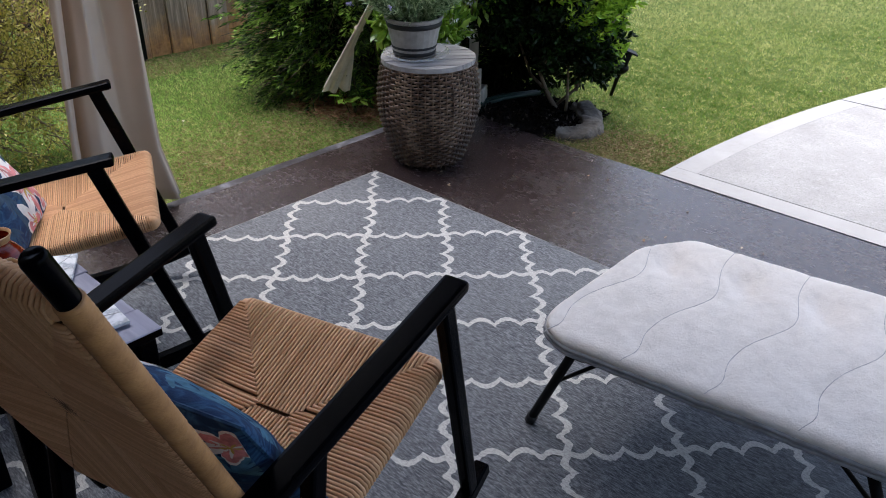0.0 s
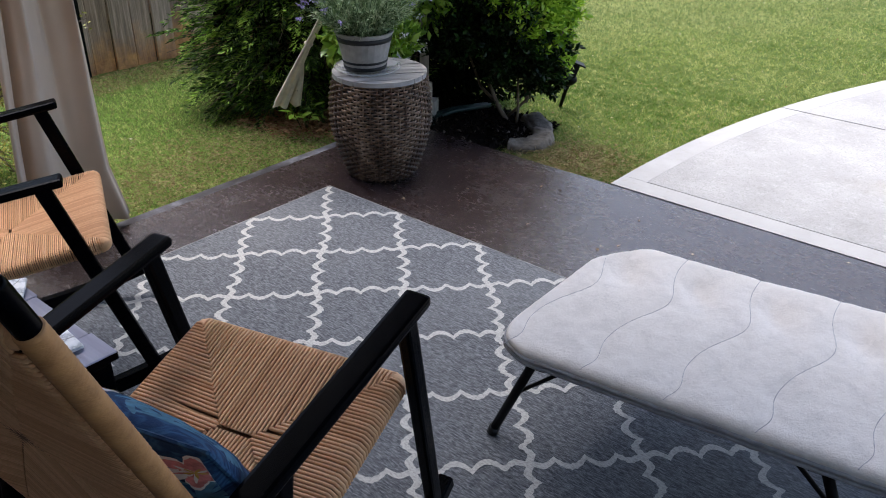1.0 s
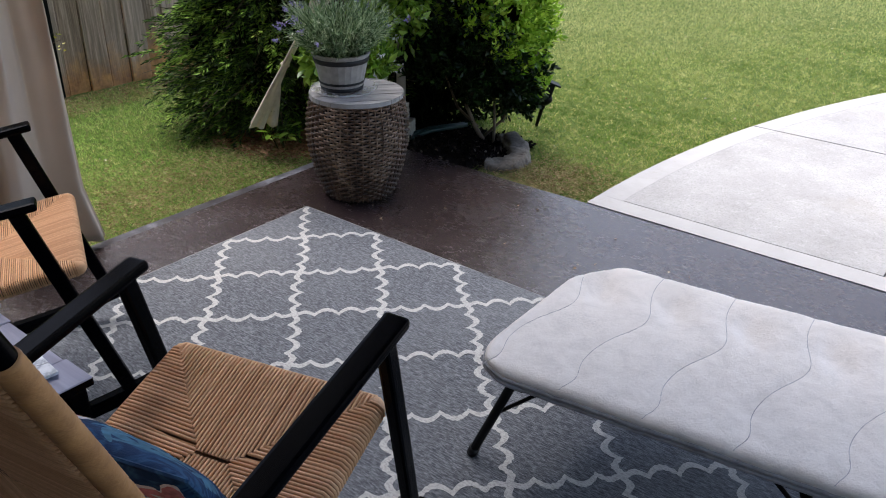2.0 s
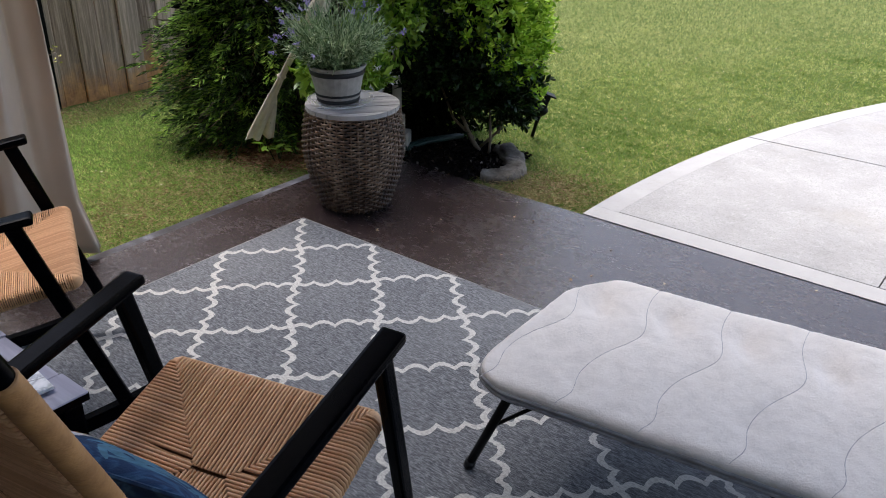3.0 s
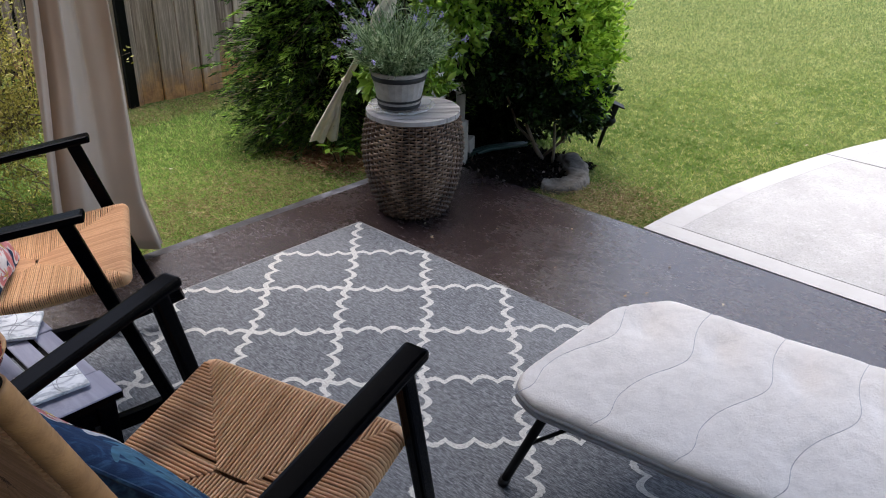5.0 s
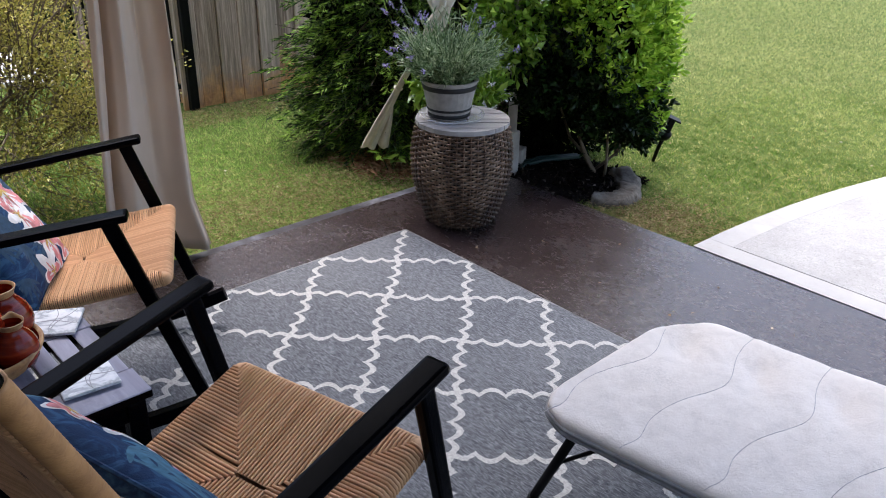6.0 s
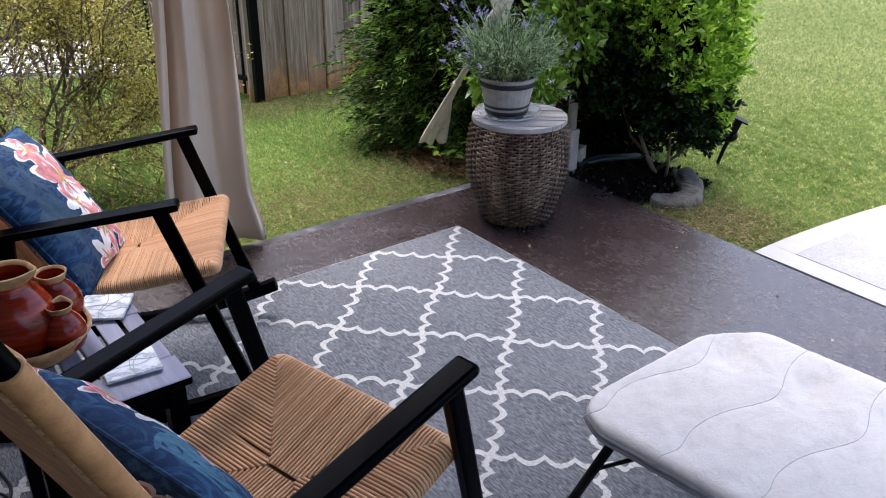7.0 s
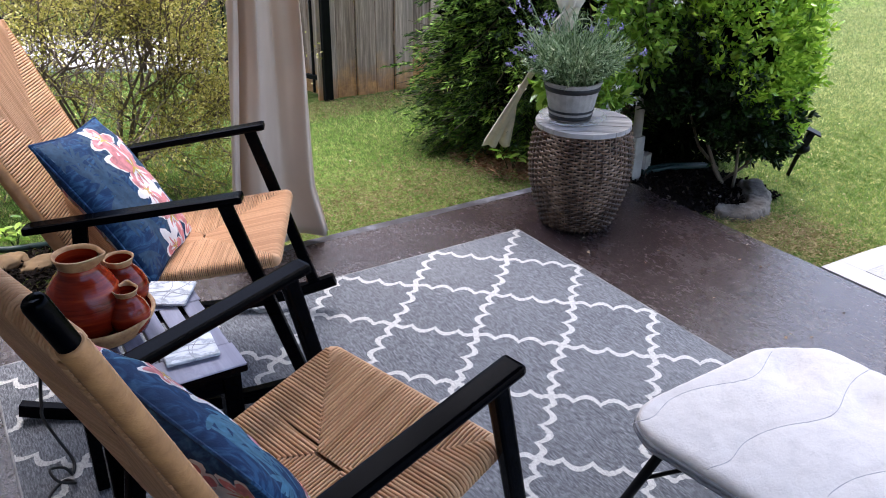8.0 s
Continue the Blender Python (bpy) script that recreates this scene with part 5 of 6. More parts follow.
def build_conifer():
    """A dense dark evergreen with feathery drooping sprays."""
    tr = empty("evergreen_bush", pose(-1.08, 0.86, LAWN - 0.02), "dense dark green evergreen bush with feathery sprays", "bush")
    bm = bmesh.new()
    tube(bm, [(0, 0, 0), (0.02, 0.01, 0.9), (0, 0.03, 2.2), (0, 0, 3.8)], [0.06, 0.05, 0.035, 0.01], 9)
    part("trunk", bm, M["bark"], tr, smooth=True)
    rng = np.random.default_rng(8)
    sprays = {"conifer": [], "shadespray": []}
    limbs = bmesh.new()
    for i in range(2700):
        z0 = rng.uniform(0.03, 1.95) if i < 1750 else rng.uniform(1.95, 3.80)
        a = rng.uniform(0, 2 * math.pi)
        reach = (0.64 - 0.20 * min(abs(z0 - 0.42), 0.85) - 0.04 * max(0, z0 - 1.0)) * rng.uniform(0.80, 1.10) * min(1, 0.74 + 0.8 * z0)
        reach *= (1 + 0.10 * math.sin(3 * a + 4 * z0)) * (1 if z0 < 2.6 else max(0.12, 1 - (z0 - 2.6) / 1.3))
        out = np.array((math.cos(a), math.sin(a), 0.0))
        p0 = np.array((0, 0, z0)) + out * reach * 0.52
        p1 = np.array((0, 0, z0 + rng.uniform(-0.16, 0.12))) + out * reach + np.cross(out, (0, 0, 1)) * rng.normal() * 0.07
        if i % 4 == 0:
            tube(limbs, [Vector((0, 0, z0 - 0.05)), Vector(p0), Vector(p1)], [0.006, 0.004, 0.0015], 4, False)
        side = np.cross(out, (0, 0, 1)) + np.array((0, 0, rng.uniform(-0.5, 0.5)))
        n = 86
        t = rng.uniform(0, 1, n)[:, None] ** 0.8
        w = (0.062 * (1 - t) ** 0.8 + 0.006) * rng.uniform(-1, 1, (n, 1))
        droop = -0.07 * t ** 2
        P = p0 + (p1 - p0) * t + side * w + np.array((0, 0, 1)) * (droop + rng.uniform(-0.006, 0.006, (n, 1)))
        D = out * 0.9 + side * np.sign(w) * 0.6 + np.array((0, 0, -0.25)) + 0 * P
        # top light painted in: bright sprays grow likelier with height and to the left
        lit = rng.uniform() < min(0.9, max(0.12, (z0 - 0.25) / 0.75 + 0.25 * out @ np.array((-0.75, -0.66, 0))))
        sprays["conifer" if lit else "shadespray"].append(leaf_cloud(rng, P, D, 0.036, 0.0056, 0.12, 0.16))
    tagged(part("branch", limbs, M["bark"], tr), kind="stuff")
    for key, name, label in (("conifer", "new_growth", "feathery sprays painted bright green as if lit"), ("shadespray", "crown", "feathery dark green sprays with shade painted in")):
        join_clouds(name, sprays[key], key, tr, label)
    # near-black leaves paint in the shade inside the bush
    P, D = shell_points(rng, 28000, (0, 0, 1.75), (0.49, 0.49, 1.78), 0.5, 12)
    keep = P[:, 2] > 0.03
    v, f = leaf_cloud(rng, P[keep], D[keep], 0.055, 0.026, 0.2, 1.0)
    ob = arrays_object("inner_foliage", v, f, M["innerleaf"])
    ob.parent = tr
    tagged(ob, "near-black inner foliage painted as deep shade", kind="stuff")


build_conifer()


def build_shrub():
    """A round glossy shrub on a forked bare trunk."""
    tr = empty("round_shrub", pose(0.0, 1.22, LAWN - 0.02), "round glossy green shrub on a forked bare trunk", "bush")
    rng = np.random.default_rng(12)
    forks = [[(0, 0, 0), (-0.05, -0.03, 0.11), (-0.09, -0.06, 0.24), (-0.10, -0.05, 0.42)], [(-0.03, -0.01, 0.06), (0.06, 0.05, 0.16), (0.07, 0.07, 0.30), (0.12, 0.10, 0.5)],
             [(-0.05, -0.03, 0.11), (-0.15, -0.05, 0.20), (-0.2, -0.08, 0.36), (-0.25, -0.1, 0.5)], [(0.05, 0.04, 0.14), (0.0, 0.1, 0.26), (-0.05, 0.16, 0.45)], [(0.02, 0.0, 0.0), (0.05, -0.01, 0.12), (0.03, 0.0, 0.32)],
             [(-0.09, -0.06, 0.24), (-0.02, -0.09, 0.34), (0.05, -0.1, 0.5)], [(0.07, 0.07, 0.3), (0.16, 0.04, 0.4), (0.25, 0.05, 0.55)]]
    for f in forks:
        bm = bmesh.new()
        tube(bm, [tuple(c + 0.008 * math.sin(i * 5 + j) for j, c in enumerate(p)) for i, p in enumerate(f)], [0.0085 - 0.0015 * i for i in range(len(f))] if f is not forks[0] else [0.014, 0.011, 0.008, 0.005], 8)
        part("trunk", bm, M["bark"], tr, smooth=True)
    cen, rad = np.array((-0.09, -0.05, 0.70)), np.array((0.30, 0.30, 0.54))
    P, D = shell_points(rng, 2100, cen, rad, 0.72, 34, -0.72)
    low, ld = shell_points(rng, 300, cen + np.array((0.13, 0.14, -0.33)), rad * np.array((0.55, 0.55, 0.36)), 0.5, 9)
    open_foot = (P[:, 2] > 0.40) | (((P - cen) @ np.array((0.53, 0.85, 0.0)) > 0.06) & (P[:, 2] > 0.20))
    P, D = np.concatenate([P[open_foot], low]), np.concatenate([D[open_foot], ld])
    clumps = {"litleaf": [], "boxleaf": []}
    for p, d in zip(P, D):
        g = d * 0.75 + np.array((0, 0, 0.80)) + 0.35 * rng.normal(size=3)
        g /= np.linalg.norm(g)
        ln = rng.uniform(0.04, 0.11)
        n = rng.integers(10, 18)
        t = np.linspace(0, 1, n) ** 0.8
        ang = rng.uniform(0, 6.28) + np.arange(n) * 2.4
        s = np.cross(g, (0.3, 0.5, 0.8))
        s /= np.linalg.norm(s)
        u = np.cross(s, g)
        N = g[None] * (0.45 + 0.7 * t[:, None]) + (np.cos(ang)[:, None] * s + np.sin(ang)[:, None] * u) * 0.9
        # light from above painted in: bright leaves top and right, dark below
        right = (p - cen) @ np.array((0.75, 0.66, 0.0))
        lit = rng.uniform() < (p[2] + 0.95 * right - 0.52) / 0.26
        clumps["litleaf" if lit else "boxleaf"].append(leaf_cloud(rng, p[None] + g * (ln * t)[:, None], N, 0.040, 0.0185, 0.06, 0.10))
    for key, name, label in (("litleaf", "new_growth", "clusters of glossy leaves painted bright as if lit"), ("boxleaf", "crown", "dark green leaves with shade painted in")):
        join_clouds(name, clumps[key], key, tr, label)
    # the dark inside of the crown, painted as near-black leaves
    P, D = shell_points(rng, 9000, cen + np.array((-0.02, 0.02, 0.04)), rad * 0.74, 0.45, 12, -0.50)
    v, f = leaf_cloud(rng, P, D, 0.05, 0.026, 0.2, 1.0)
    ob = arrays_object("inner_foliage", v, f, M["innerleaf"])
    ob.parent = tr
    tagged(ob, "near-black inner leaves painted as deep shade", kind="stuff")


build_shrub()


def build_vine():
    """A flowering vine that fills the gap between the two bushes."""
    tr = empty("flowering_vine", pose(-0.62, 1.05, LAWN), "bright green flowering vine climbing between the bushes", "vine")
    rng = np.random.default_rng(21)
    bm = bmesh.new()
    for i in range(16):
        a = rng.uniform(0, 6.28)
        tube(bm, [(0, 0, 0), (0.15 * math.cos(a), 0.15 * math.sin(a), 0.4), (0.3 * math.cos(a), 0.3 * math.sin(a), 0.9), (0.30 * math.cos(a + 0.4), 0.30 * math.sin(a + 0.4), 2.5)], [0.008, 0.006, 0.004, 0.002], 5, False)
    for x, y, z in ((0.345, -0.74, 0.56), (0.50, -0.52, 0.55), (0.47, -0.28, 0.9)):
        tube(bm, [(0, 0, 0), (x * 0.4, y * 0.4 + 0.05, z * 0.7), (x * 0.8, y * 0.8, z * 1.05), (x, y, z)], [0.007, 0.005, 0.003, 0.002], 5, False)
    tagged(part("stem", bm, M["bark"], tr), kind="stuff")
    P1, D1 = shell_points(rng, 1300, (0.45, -0.26, 0.88), (0.18, 0.21, 0.36), 0.55, 12, -0.9)
    P2, D2 = shell_points(rng, 130, (0.375, -0.70, 0.545), (0.055, 0.055, 0.075), 0.3, 6)
    P5, D5 = shell_points(rng, 130, (0.50, -0.52, 0.545), (0.08, 0.08, 0.05), 0.3, 6)
    P4, D4 = shell_points(rng, 2300, (0.22, 0.12, 1.75), (0.27, 0.27, 1.10), 0.55, 14, -0.9)
    P, D = np.concatenate([P1, P2, P4, P5]), np.concatenate([D1, D2, D4, D5])
    V, F, off = [], [], 0
    for k in range(3):
        v, f = leaf_cloud(rng, P + 0.018 * rng.normal(size=P.shape), D + np.array((0, 0, 0.3)), 0.050, 0.026, 0.2, 0.6)
        V.append(v)
        F.append(f + off)
        off += len(v)
    ob = arrays_object("foliage", np.concatenate(V), np.concatenate(F), M["vine"])
    ob.parent = tr
    tagged(ob, "bright green pointed leaves", kind="stuff")
    # near-black leaves stand for the shade between the two bushes
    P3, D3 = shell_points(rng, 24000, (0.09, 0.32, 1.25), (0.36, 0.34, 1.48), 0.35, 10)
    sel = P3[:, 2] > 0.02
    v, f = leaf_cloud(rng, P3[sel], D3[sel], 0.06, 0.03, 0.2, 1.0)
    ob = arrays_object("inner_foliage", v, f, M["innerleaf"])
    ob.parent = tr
    tagged(ob, "near-black inner leaves painted as deep shade", kind="stuff")
    k = np.concatenate([rng.choice(len(P1), 60), len(P) - 1 - rng.choice(len(P5), 16)])
    Q = np.repeat(P[k] + D[k] * 0.035, 7, 0) + 0.008 * rng.normal(size=(7 * len(k), 3))
    v, f = leaf_cloud(rng, Q, np.repeat(D[k], 7, 0), 0.020, 0.010, 0.1, 1.0)
    ob = arrays_object("blossom", v, f, M["white_petal"])
    ob.parent = tr
    tagged(ob, "small cream blossoms", kind="stuff")


build_vine()


def build_privet():
    """A loose twiggy shrub with small yellow-green leaves beyond the curtain."""
    tr = empty("twiggy_shrub", pose(-1.75, -1.15, LAWN - 0.03), "loose twiggy shrub with small yellow-green leaves", "bush")
    rng = np.random.default_rng(31)
    wood = bmesh.new()
    P, D = [], []

    def grow(p, d, ln, r, level):
        if p[1] > 0.55 or p[1] + d[1] * ln > 0.68:
            return
        q = p + d * ln * 0.5 + rng.normal(size=3) * 0.05 * ln
        e = p + d * ln + rng.normal(size=3) * 0.09 * ln
        if max(q[0], e[0]) > 1.12:
            return
        tube(wood, [tuple(p), tuple(q), tuple(e)], [r, r * 0.8, r * 0.6], 5 if level < 2 else 4, False)
        if level >= 2:
            for _ in range(24 if level == 3 else 9):
                t = rng.uniform(0.1, 1.05)
                at = p + (e - p) * t + rng.normal(size=3) * 0.028
                # the bush is thin on its house side, a knee's height up
                if 0.49 < at[2] < 0.72 and at[1] < 0.18 and rng.uniform() < 0.82:
                    continue
                P.append(at)
                D.append(d + rng.normal(size=3) * 0.8)
        if level < 3:
            for _ in range((9, 6, 5)[level]):
                t = rng.uniform(0.25, 1.0)
                nd = d + rng.normal(size=3) * (0.55 if level else 0.5)
                nd /= np.linalg.norm(nd)
                grow(p + (e - p) * t, nd, ln * rng.uniform(0.45, 0.68), r * 0.55, level + 1)

    for i in range(13):
        a = i * 0.785 + rng.uniform(-0.3, 0.3) if i < 8 else (0.6, 1.0, -0.2, -1.3, 2.2)[i - 8]
        lean = 0.55 if i < 8 else 1.4
        d = np.array((lean * math.cos(a), lean * math.sin(a), 1.0))
        grow(np.array((0.05 * math.cos(a), 0.05 * math.sin(a), 0.0)), d / np.linalg.norm(d), rng.uniform(0.75, 1.05), 0.010, 0)
    tagged(part("branch", wood, M["darkbark"], tr), kind="stuff")
    v, f = leaf_cloud(rng, np.array(P), np.array(D), 0.019, 0.0090, 0.15, 0.4)
    ob = arrays_object("foliage", v, f, M["privet"])
    ob.parent = tr
    tagged(ob, "small yellow-green leaves", kind="stuff")


build_privet()


def build_far_trees():
    rng = np.random.default_rng(41)
    for x, y, h, r in ((-7.5, -1.0, 4.2, 1.4), (-8.2, 1.0, 4.2, 1.4), (-7.2, -3.6, 4.2, 1.5), (-5.4, 0.9, 2.6, 0.8), (-10.0, -4.8, 5.0, 1.8)):
        tr = empty("woodland_tree", pose(x, y, LAWN - 0.1), "leafy green tree beyond the garden fence", "tree", "trees beyond the fence")
        bm = bmesh.new()
        tube(bm, [(0, 0, 0), (0.05, 0.03, h * 0.4), (0, 0.05, h * 0.8)], [0.09, 0.07, 0.03], 8)
        for _ in range(7):
            a = rng.uniform(0, 6.28)
            tube(bm, [(0.02, 0.02, h * rng.uniform(0.2, 0.5)), (0.5 * r * math.cos(a), 0.5 * r * math.sin(a), h * 0.6), (0.8 * r * math.cos(a), 0.8 * r * math.sin(a), h * 0.75)], [0.03, 0.02, 0.008], 5, False)
        part("trunk", bm, M["bark"], tr, smooth=True)
        P, D = shell_points(rng, 4200, (0, 0, h * 0.55), (r, r, h * 0.48), 0.5, 16, -0.95)
        v, f = leaf_cloud(rng, P, D, 0.11, 0.06, 0.2, 0.9)
        ob = arrays_object("crown", v, f, M["darkleaf"])
        ob.parent = tr
        tagged(ob, kind="stuff")
    bm = bmesh.new()
    slab(bm, [(-9.4, -7.7), (-8.15, -7.7), (-3.40, -0.15), (-4.6, -0.10)], -0.16, -0.07)
    tagged(mesh_object("pavement", bm, M["path"]), "pale concrete path beyond the shrub", "path", kind="structure")


build_far_trees()


# ---- umbrella, lamp, rocks ----
def build_umbrella():
    base = Vector((-0.250, 0.850, 0))
    um = empty("patio_umbrella", Matrix.Translation((base.x, base.y, -0.09)), "closed beige patio umbrella half hidden in the bushes", "umbrella")
    bm = bmesh.new()
    tube(bm, [(0, 0, 0), (0, 0, 2.2)], 0.0215, 16)
    part("pole", bm, M["post"], um, "beige pole", True)
    bm = bmesh.new()
    box(bm, (0.055, 0.055, 0.27), pose(0, 0, 0.135), 0.004)
    part("base_sleeve", bm, M["post"], um, "beige square sleeve")
    bm = bmesh.new()
    tube(bm, [(0, 0, 2.15), (0.10, -0.25, 2.12), (0.40, -0.46, 1.85), (0.495, -0.455, 1.45)], 0.015, 10)
    part("boom", bm, M["post"], um, smooth=True)
    # canopy: folded cloth that hangs from the boom and leans out to the side, tied in at its neck
    o = um.matrix_world.translation
    knots = ((0.0, (0.26, 0.40, 1.36)), (0.454, (-0.17, 0.352, 0.79)), (0.745, (-0.468, 0.328, 0.425)), (1.0, (-0.660, 0.322, 0.105)))
    bend = [np.polyfit([k for k, _ in knots], [p[c] for _, p in knots], 2) for c in range(3)]

    def along_fold(s):
        return Vector([float(np.polyval(b, s)) for b in bend]) - o

    ax = (along_fold(1.0) - along_fold(0.4)).normalized()
    s1 = Vector((0.45, 0.80, 0.0))
    s1 = (s1 - ax * s1.dot(ax)).normalized()
    s2 = ax.cross(s1)

    def fold(name, path, r_at, lobes, turn, cut, label, u, w):
        """Pleated cloth round a path, u and w being the two directions across it."""
        bm = bmesh.new()
        n, rows, g = 96, 44, []
        for j in range(rows + 1):
            s = cut[0] + (cut[1] - cut[0]) * j / rows
            row = []
            for i in range(n):
                a = 2 * math.pi * i / n
                r = r_at(s) * (1 + 0.26 * math.sin(a * lobes + turn + 0.8 * s) + 0.12 * math.sin(a * 3 + turn))
                hem = 0.010 * math.sin(a * lobes * 0.5 + turn) * max(0, s - 0.9) * 10
                row.append(bm.verts.new(path(s) + u * r * math.cos(a) + w * r * 0.6 * math.sin(a) + ax * hem))
            g.append(row)
        for r0, r1 in zip(g, g[1:]):
            for i in range(n):
                bm.faces.new((r0[i], r0[(i + 1) % n], r1[(i + 1) % n], r1[i]))
        part(name, bm, M["umbrella"], um, label, True)

    def girth(s):
        return 0.012 + 0.022 * math.exp(-((s - 0.50) / 0.05) ** 2) + 0.017 * max(0, s - 0.75) / 0.25

    fold("canopy", along_fold, girth, 5, 0.4, (0.44, 1.0), "folded beige canopy cloth", s1, s2)
    # the upper part hangs from the boom as one wide fold that narrows to its tip
    tip, crown = along_fold(0.475), Vector((0.245, 0.395, 1.36)) - o

    def hanging(s):
        k = max(0, s - 0.45) / 0.55
        return Vector((tip.x - 0.05 * s + (crown.x - tip.x + 0.05) * k * k, tip.y + 0.02 * s + (crown.y - tip.y - 0.02) * k * k, tip.z + (crown.z - tip.z) * s))

    def hang_girth(s):
        return 0.012 + 0.072 * min(1, s / 0.30) ** 0.7 * (1 - 0.75 * max(0, s - 0.4) / 0.6)

    fold("upper_fold", hanging, hang_girth, 6, 1.1, (0.0, 0.89), "wide pleated upper fold", Vector((0.80, 0.60, 0)), Vector((-0.60, 0.80, 0)))
    bm = bmesh.new()
    c = along_fold(0.745)
    tube(bm, [c + 0.018 * (math.cos(k * 0.7) * s1 + 0.7 * math.sin(k * 0.7) * s2) for k in range(10)], 0.004, 6)
    part("tie_strap", bm, M["umbrella"], um)
    # a loose flap behind the fold
    bm = bmesh.new()
    g = []
    for j in range(17):
        s = 0.80 + 0.18 * j / 16
        row = [bm.verts.new(along_fold(s) + Vector((0.45, 0.84, 0)) * (0.008 + 0.085 * (j / 16) ** 0.7 * u) + Vector((0, 0, (-0.045 * u + 0.010 * math.sin(u * 7)) * j / 16)) + Vector((-0.8, 0.5, 0)) * (0.012 * math.sin(u * 9) + 0.02)) for u in [k / 12 for k in range(13)]]
        g.append(row)
    for r0, r1 in zip(g, g[1:]):
        for i in range(12):
            bm.faces.new((r0[i], r0[i + 1], r1[i + 1], r1[i]))
    ob = part("loose_flap", bm, M["umbrella"], um, "", True)
    md = ob.modifiers.new("thickness", "SOLIDIFY")
    md.thickness = 0.003


build_umbrella()


def build_spotlight():
    foot, head = Vector((-0.040, 1.695, LAWN - 0.04)), Vector((0.042, 1.685, 0.075))
    lp = empty("garden_spotlight", pose(*foot), "black garden spotlight on a leaning stake", "garden light")
    d = head - foot
    bm = bmesh.new()
    tube(bm, [(0, 0, -0.05), d * 0.6, d * 0.85], [0.008, 0.011, 0.013], 8)
    part("stake", bm, M["metal"], lp, smooth=True)
    bm = bmesh.new()
    lathe(bm, [(0.006, -0.035), (0.024, -0.028), (0.030, 0.0), (0.027, 0.022), (0.012, 0.030)], 20, Matrix.Translation(d * 0.92) @ pose(0, 0, 0, 0, 50, 0))
    part("joint", bm, M["metal"], lp, smooth=True)
    bm = bmesh.new()
    box(bm, (0.034, 0.05, 0.075), Matrix.Translation(d * 1.05 + Vector((0.008, 0, 0.03))) @ pose(0, 0, 0, 0, 18, 40), 0.008)
    part("lamp_head", bm, M["metal"], lp)
    bm = bmesh.new()
    box(bm, (0.105, 0.075, 0.008), Matrix.Translation(d * 1.05 + Vector((0.012, 0, 0.072))) @ pose(0, 0, 0, 0, 22, 40), 0.002)
    part("solar_panel", bm, M["metal"], lp)


build_spotlight()


def build_rock(m, size, seed, label):
    bm = bmesh.new()
    bmesh.ops.create_icosphere(bm, subdivisions=4, radius=1.0)
    for v in bm.verts:
        p = v.co.copy()
        k = 1 + 0.28 * noise.noise(p * 1.1 + Vector((seed, 0, 0))) + 0.10 * noise.noise(p * 3 + Vector((0, seed, 0))) + 0.03 * noise.noise(p * 9)
        v.co = Vector((p.x * size[0], p.y * size[1], p.z * size[2])) * k
        v.co += v.normal * size[2] * 0.16 * noise.noise(p * 5 + Vector((seed, seed, 0)))
        v.co.z = max(v.co.z, -size[2] * 0.6)
    ob = mesh_object("rock", bm, M["tanrock" if "tan" in label else "rock"], True)
    ob.matrix_world = m
    return tagged(ob, label, "rock", "edging rocks")


def build_edging():
    """A curved cast-stone edging piece, rough and weathered."""
    line = [(0.20, 0.915), (0.262, 0.945), (0.285, 1.01), (0.262, 1.09), (0.21, 1.17), (0.14, 1.25), (0.05, 1.305)]
    bm = bmesh.new()
    rings, n = [], 40
    fine = []
    for i in range(len(line) - 1):
        for k in range(14):
            t = k / 14
            fine.append(Vector(line[i]) * (1 - t) + Vector(line[i + 1]) * t)
    for _ in range(16):
        fine = [fine[0]] + [(fine[i - 1] + fine[i] + fine[i + 1]) / 3 for i in range(1, len(fine) - 1)] + [fine[-1]]
    for i, p in enumerate(fine):
        d = (fine[min(i + 1, len(fine) - 1)] - fine[max(i - 1, 0)]).normalized()
        out = Vector((d.y, -d.x))
        end = min(1, i / 3 + 0.75, (len(fine) - 1 - i) / 3 + 0.75)
        ring = []
        for k in range(n):
            a = 2 * math.pi * k / n
            c, s = math.cos(a), math.sin(a)
            r = 1 + 0.20 * noise.noise((p.x * 14, p.y * 14, c * 1.5 + s)) + 0.12 * noise.noise((p.x * 40, p.y * 40, c * 4 + 3 * s)) + 0.06 * noise.noise((p.x * 110, p.y * 110, c * 9 + 7 * s))
            q = p + out * (0.060 * end * r * math.copysign(abs(c) ** 0.5, c))
            ring.append(bm.verts.new((q.x, q.y, -0.080 + 0.064 * r * math.copysign(abs(s) ** 0.5, s))))
        rings.append(ring)
    for r0, r1 in zip(rings, rings[1:]):
        for k in range(n):
            bm.faces.new((r0[k], r0[(k + 1) % n], r1[(k + 1) % n], r1[k]))
    bm.faces.new(rings[0][::-1])
    bm.faces.new(rings[-1])
    bmesh.ops.recalc_face_normals(bm, faces=bm.faces)
    tagged(mesh_object("stone_edging", bm, M["caststone"], True), "curved weathered grey stone edging round the mulch bed", "edging stone")
    bm = bmesh.new()
    box(bm, (0.075, 0.075, 0.13), pose(-0.335, 0.985, -0.02, 0, 0, 25), 0.006)
    tagged(mesh_object("concrete_block", bm, M["post"]), "small beige concrete block beside the umbrella pole", "block")


build_edging()
build_rock(pose(-0.49, -1.80, -0.02, 0, 0, 20), (0.065, 0.085, 0.045), 8.0, "dark grey edging rock beside the patio")
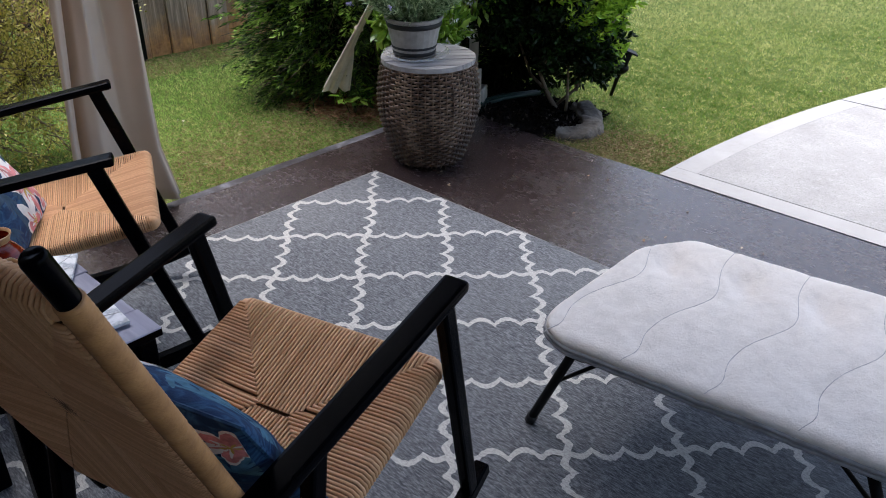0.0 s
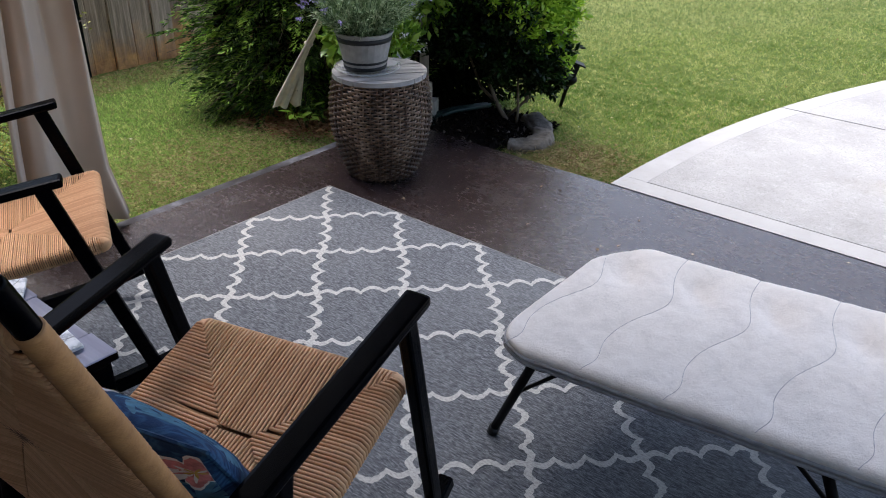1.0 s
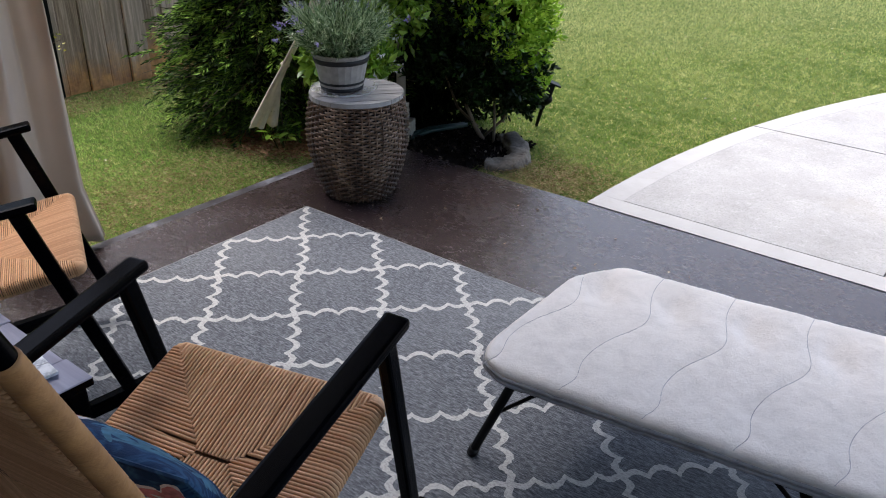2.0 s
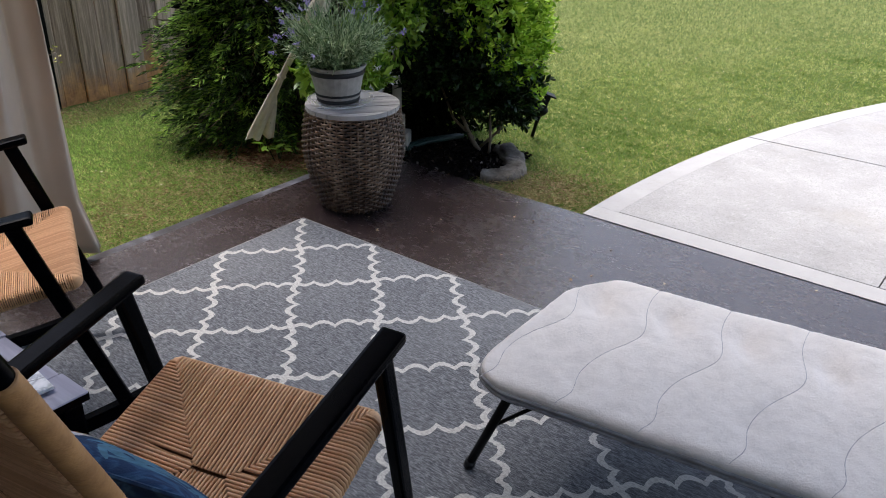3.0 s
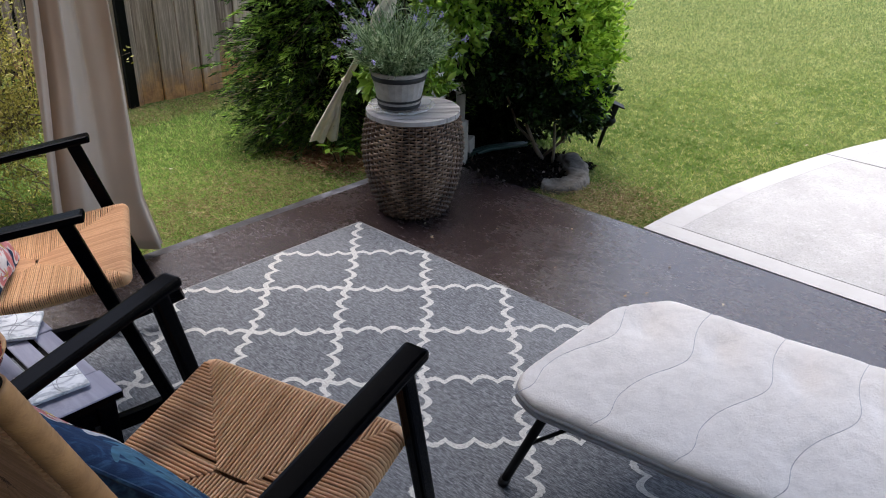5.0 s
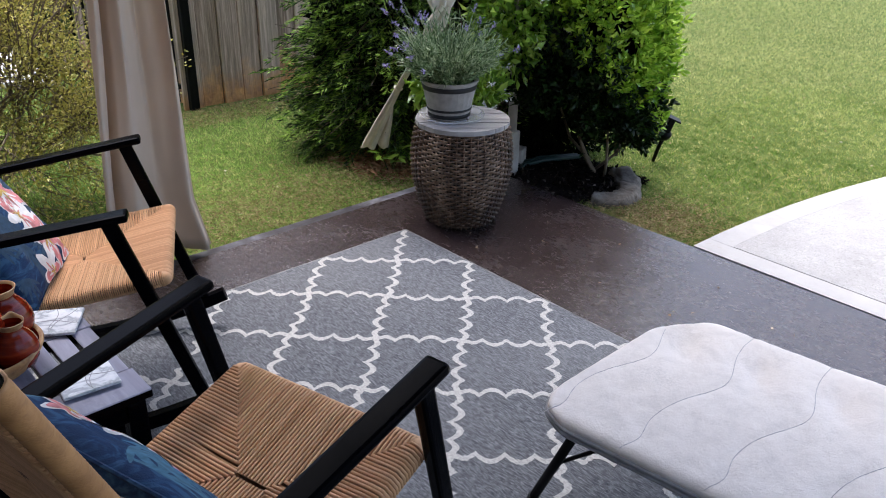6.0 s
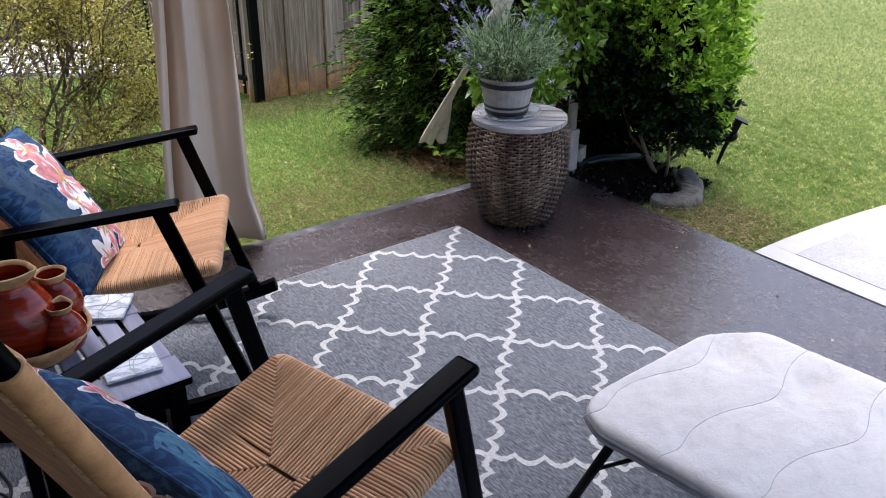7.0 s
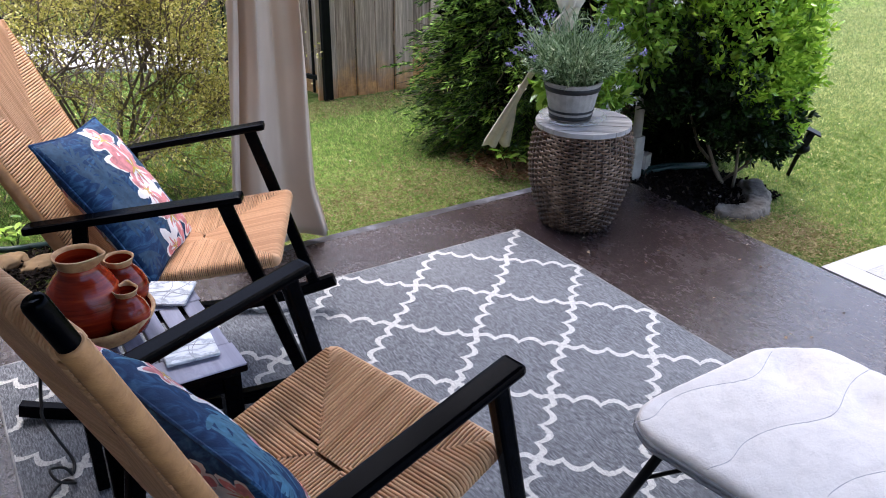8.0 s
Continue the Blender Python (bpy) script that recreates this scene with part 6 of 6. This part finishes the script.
build_rock(pose(-0.80, -1.76, -0.045, 0, 0, 30), (0.055, 0.10, 0.038), 11.0, "tan edging rock round the planting bed")
build_rock(pose(-0.745, -1.63, -0.05, 0, 0, 10), (0.05, 0.085, 0.036), 14.0, "tan edging rock round the planting bed")


def build_mulch(name, region, n, seed, label, key="mulch", size=(0.030, 0.013)):
    rng = np.random.default_rng(seed)
    (x0, x1), (y0, y1) = region
    P = np.stack([rng.uniform(x0, x1, n), rng.uniform(y0, y1, n), np.zeros(n)], 1)
    if key == "straw":
        P = P[np.hypot((P[:, 0] + 0.80) / 0.45, (P[:, 1] - 0.60) / 0.32) < rng.uniform(0.3, 1.0, n)]
        n = len(P)
    P[:, 2] = [ground_height(x, y) + 0.012 + rng.uniform(0, 0.018) for x, y, _ in P]
    D = rng.normal(size=(n, 3)) * np.array((1, 1, 0.25))
    v, f = leaf_cloud(rng, P, D, *size, 0.1, 0.2)
    tagged(arrays_object(name, v, f, M[key]), label, "mulch", kind="stuff")


build_mulch("brown_leaf_straw", ((-1.25, -0.40), (0.30, 0.95)), 9500, 53, "brown leaf straw under the evergreen bush", "straw", (0.034, 0.006))
build_mulch("mulch_bed", ((-0.75, 0.20), (0.79, 1.35)), 9000, 51, "dark shredded mulch under the shrub")
build_mulch("planting_bed_mulch", ((-0.95, -0.40), (-2.4, -1.58)), 4200, 52, "dark shredded mulch beside the patio")


def build_sprout(m, stems, seed, label):
    """A few pointed leaves on thin stems."""
    sp = empty("leafy_sprout", m, label, "weed", "leafy sprouts by the patio")
    rng = random.Random(seed)
    wood, blades = bmesh.new(), bmesh.new()
    for i in range(stems):
        a = rng.uniform(0, 6.28)
        h = rng.uniform(0.05, 0.13)
        tip = Vector((0.5 * h * math.cos(a), 0.5 * h * math.sin(a), h))
        tube(wood, [(0, 0, -0.01), tip * 0.5 + Vector((0, 0, 0.012)), tip], [0.0022, 0.0018, 0.0012], 5, False)
        for k in range(4):
            b = a + k * 1.7 + rng.uniform(-0.3, 0.3)
            p = tip * (1 - 0.12 * k)
            out = Vector((math.cos(b), math.sin(b), rng.uniform(-0.1, 0.35)))
            side = Vector((-math.sin(b), math.cos(b), 0))
            ln, wd = rng.uniform(0.045, 0.06), rng.uniform(0.011, 0.015)
            spine = [p + out * ln * t + Vector((0, 0, -0.012 * t * t)) for t in (0, 0.3, 0.6, 0.85, 1)]
            rows = [[blades.verts.new(q + side * wd * w * k2 + Vector((0, 0, 0.004 * abs(k2)))) for k2 in (-1, 0, 1)] for q, w in zip(spine, (0.15, 0.85, 1, 0.55, 0.05))]
            for r0, r1 in zip(rows, rows[1:]):
                for c in (0, 1):
                    blades.faces.new((r0[c], r0[c + 1], r1[c + 1], r1[c]))
    tagged(part("stem", wood, M["boxleaf"], sp), kind="stuff")
    tagged(part("foliage", blades, M["vine"], sp, "broad pointed green leaves", True), kind="stuff")


build_sprout(pose(-0.655, 0.445, -0.065), 4, 5, "small leafy green sprout under the evergreen bush")
build_sprout(pose(-0.98, -1.69, -0.07), 6, 6, "small leafy green sprout at the planting bed")


def build_hose():
    bm = bmesh.new()
    for k in (0, 1):
        tube(bm, [(-0.245 + 0.03 * k, 0.87, -0.035), (-0.31 + 0.03 * k, 0.985 - 0.01 * k, -0.03), (-0.28 + 0.03 * k, 1.10 - 0.02 * k, -0.02), (-0.19 + 0.02 * k, 1.27, -0.02)], 0.012, 8)
    tagged(mesh_object("garden_hose", bm, M["hose"], True), "dark green garden hose lying in the mulch bed", "hose")
    bm = bmesh.new()
    tube(bm, [(-1.25, -2.3, -0.03), (-1.0, -1.92, -0.025), (-0.90, -1.72, -0.03), (-0.93, -1.50, -0.06)], 0.013, 8)
    tagged(mesh_object("garden_hose", bm, M["hose"], True), "dark green garden hose behind the edging rocks", "hose")


build_hose()


# ---- grass ----
def on_lawn(x, y):
    free = ~((x > -0.37) & (y < 0.785))
    free &= ~((y > 0.78) & (x > 0.795 + 0.085 * (y - 0.78) ** 2))
    free &= ~((x > -0.75) & (x < 0.17) & (y < 1.32) & (y > 0.7))
    free &= ~((x > -0.95) & (x < -0.3) & (y < -1.58))
    return free & (x > -7.0)


def build_grass():
    rng = np.random.default_rng(61)
    # blades stand ever wider apart away from the patio
    n = 1250000
    r = np.exp(rng.uniform(math.log(2.3), math.log(26.0), n))
    th = rng.uniform(radians(52), radians(192), n)
    x, y = 2.3 + r * np.cos(th), -1.9 + r * np.sin(th)
    keep = on_lawn(x, y) & ~((x < -2.3) & (y > 0.1) & (y < 3.7))
    x, y, r = x[keep], y[keep], r[keep]
    near = np.maximum(np.maximum(-0.36 - x, y - 0.77), 0)
    P = np.stack([x, y, -0.047 - 0.06 * np.minimum(1, near / 0.9)], 1)
    k = len(x)
    a = rng.uniform(0, 6.28, k)
    hh = (0.017 + 0.0005 * r) * rng.uniform(0.5, 1.3, k)
    s = np.stack([np.cos(a), np.sin(a), 0 * a], 1) * (0.00105 * r * rng.uniform(0.7, 1.3, k))[:, None] / 2
    b = rng.uniform(0, 6.28, k)
    lean = np.stack([np.cos(b), np.sin(b), 0 * b], 1) * (hh * rng.uniform(0.5, 1.6, k))[:, None]
    tip = P + lean + np.stack([0 * hh, 0 * hh, hh], 1)
    V, F = [np.stack([P - s, P + s, tip], 1).reshape(-1, 3)], [np.arange(3 * k).reshape(-1, 3)]
    tagged(arrays_object("grass", np.concatenate(V), np.concatenate(F), M["grass"]), "short mown lawn grass, green with tan flecks", "grass", kind="stuff")
    # dry thatch along the patio edge, by the bushes and the fence
    n = 32000
    x = np.concatenate([rng.normal(-0.66, 0.27, n // 2), rng.uniform(-2.33, -2.0, n // 6), rng.normal(0.5, 0.16, n // 5)])
    y = np.concatenate([rng.uniform(-0.9, 0.75, n // 2), rng.uniform(0.0, 1.2, n // 6), rng.normal(0.98, 0.16, n // 5)])
    keep = on_lawn(x, y)
    x, y = x[keep], y[keep]
    near = np.maximum(np.maximum(-0.36 - x, y - 0.77), 0)
    P = np.stack([x, y, -0.045 - 0.06 * np.minimum(1, near / 0.9) + rng.uniform(0.002, 0.02, len(x))], 1)
    D = rng.normal(size=P.shape) * np.array((1, 1, 0.3))
    v, f = leaf_cloud(rng, P, D, 0.024, 0.0026, 0.1, 0.1)
    tagged(arrays_object("dry_thatch", v, f, M["thatch"]), "dry tan grass clippings along the patio edge", "dry grass", kind="stuff")


build_grass()


def build_litter():
    rng = np.random.default_rng(71)
    x = np.concatenate([rng.uniform(-0.2, 2.2, 26), rng.uniform(-2.2, -0.5, 40), rng.uniform(-0.5, 2.5, 240)])
    y = np.concatenate([rng.uniform(0.06, 0.72, 26), rng.uniform(-0.8, 0.9, 40), rng.uniform(0.9, 5.5, 240)])
    z = np.where((x > -0.36) & (y < 0.77), 0.003, -0.06)
    keep = ((x > -0.36) & (y < 0.77)) | on_lawn(x, y)
    P = np.stack([x, y, z], 1)[keep]
    D = rng.normal(size=P.shape) * np.array((1, 1, 0.1))
    v, f = leaf_cloud(rng, P, D, 0.016, 0.009, 0.1, 0.1)
    tagged(arrays_object("leaf_litter", v, f, M["fallen"]), "small dry leaves and petals scattered about", "leaf litter", kind="stuff")


build_litter()
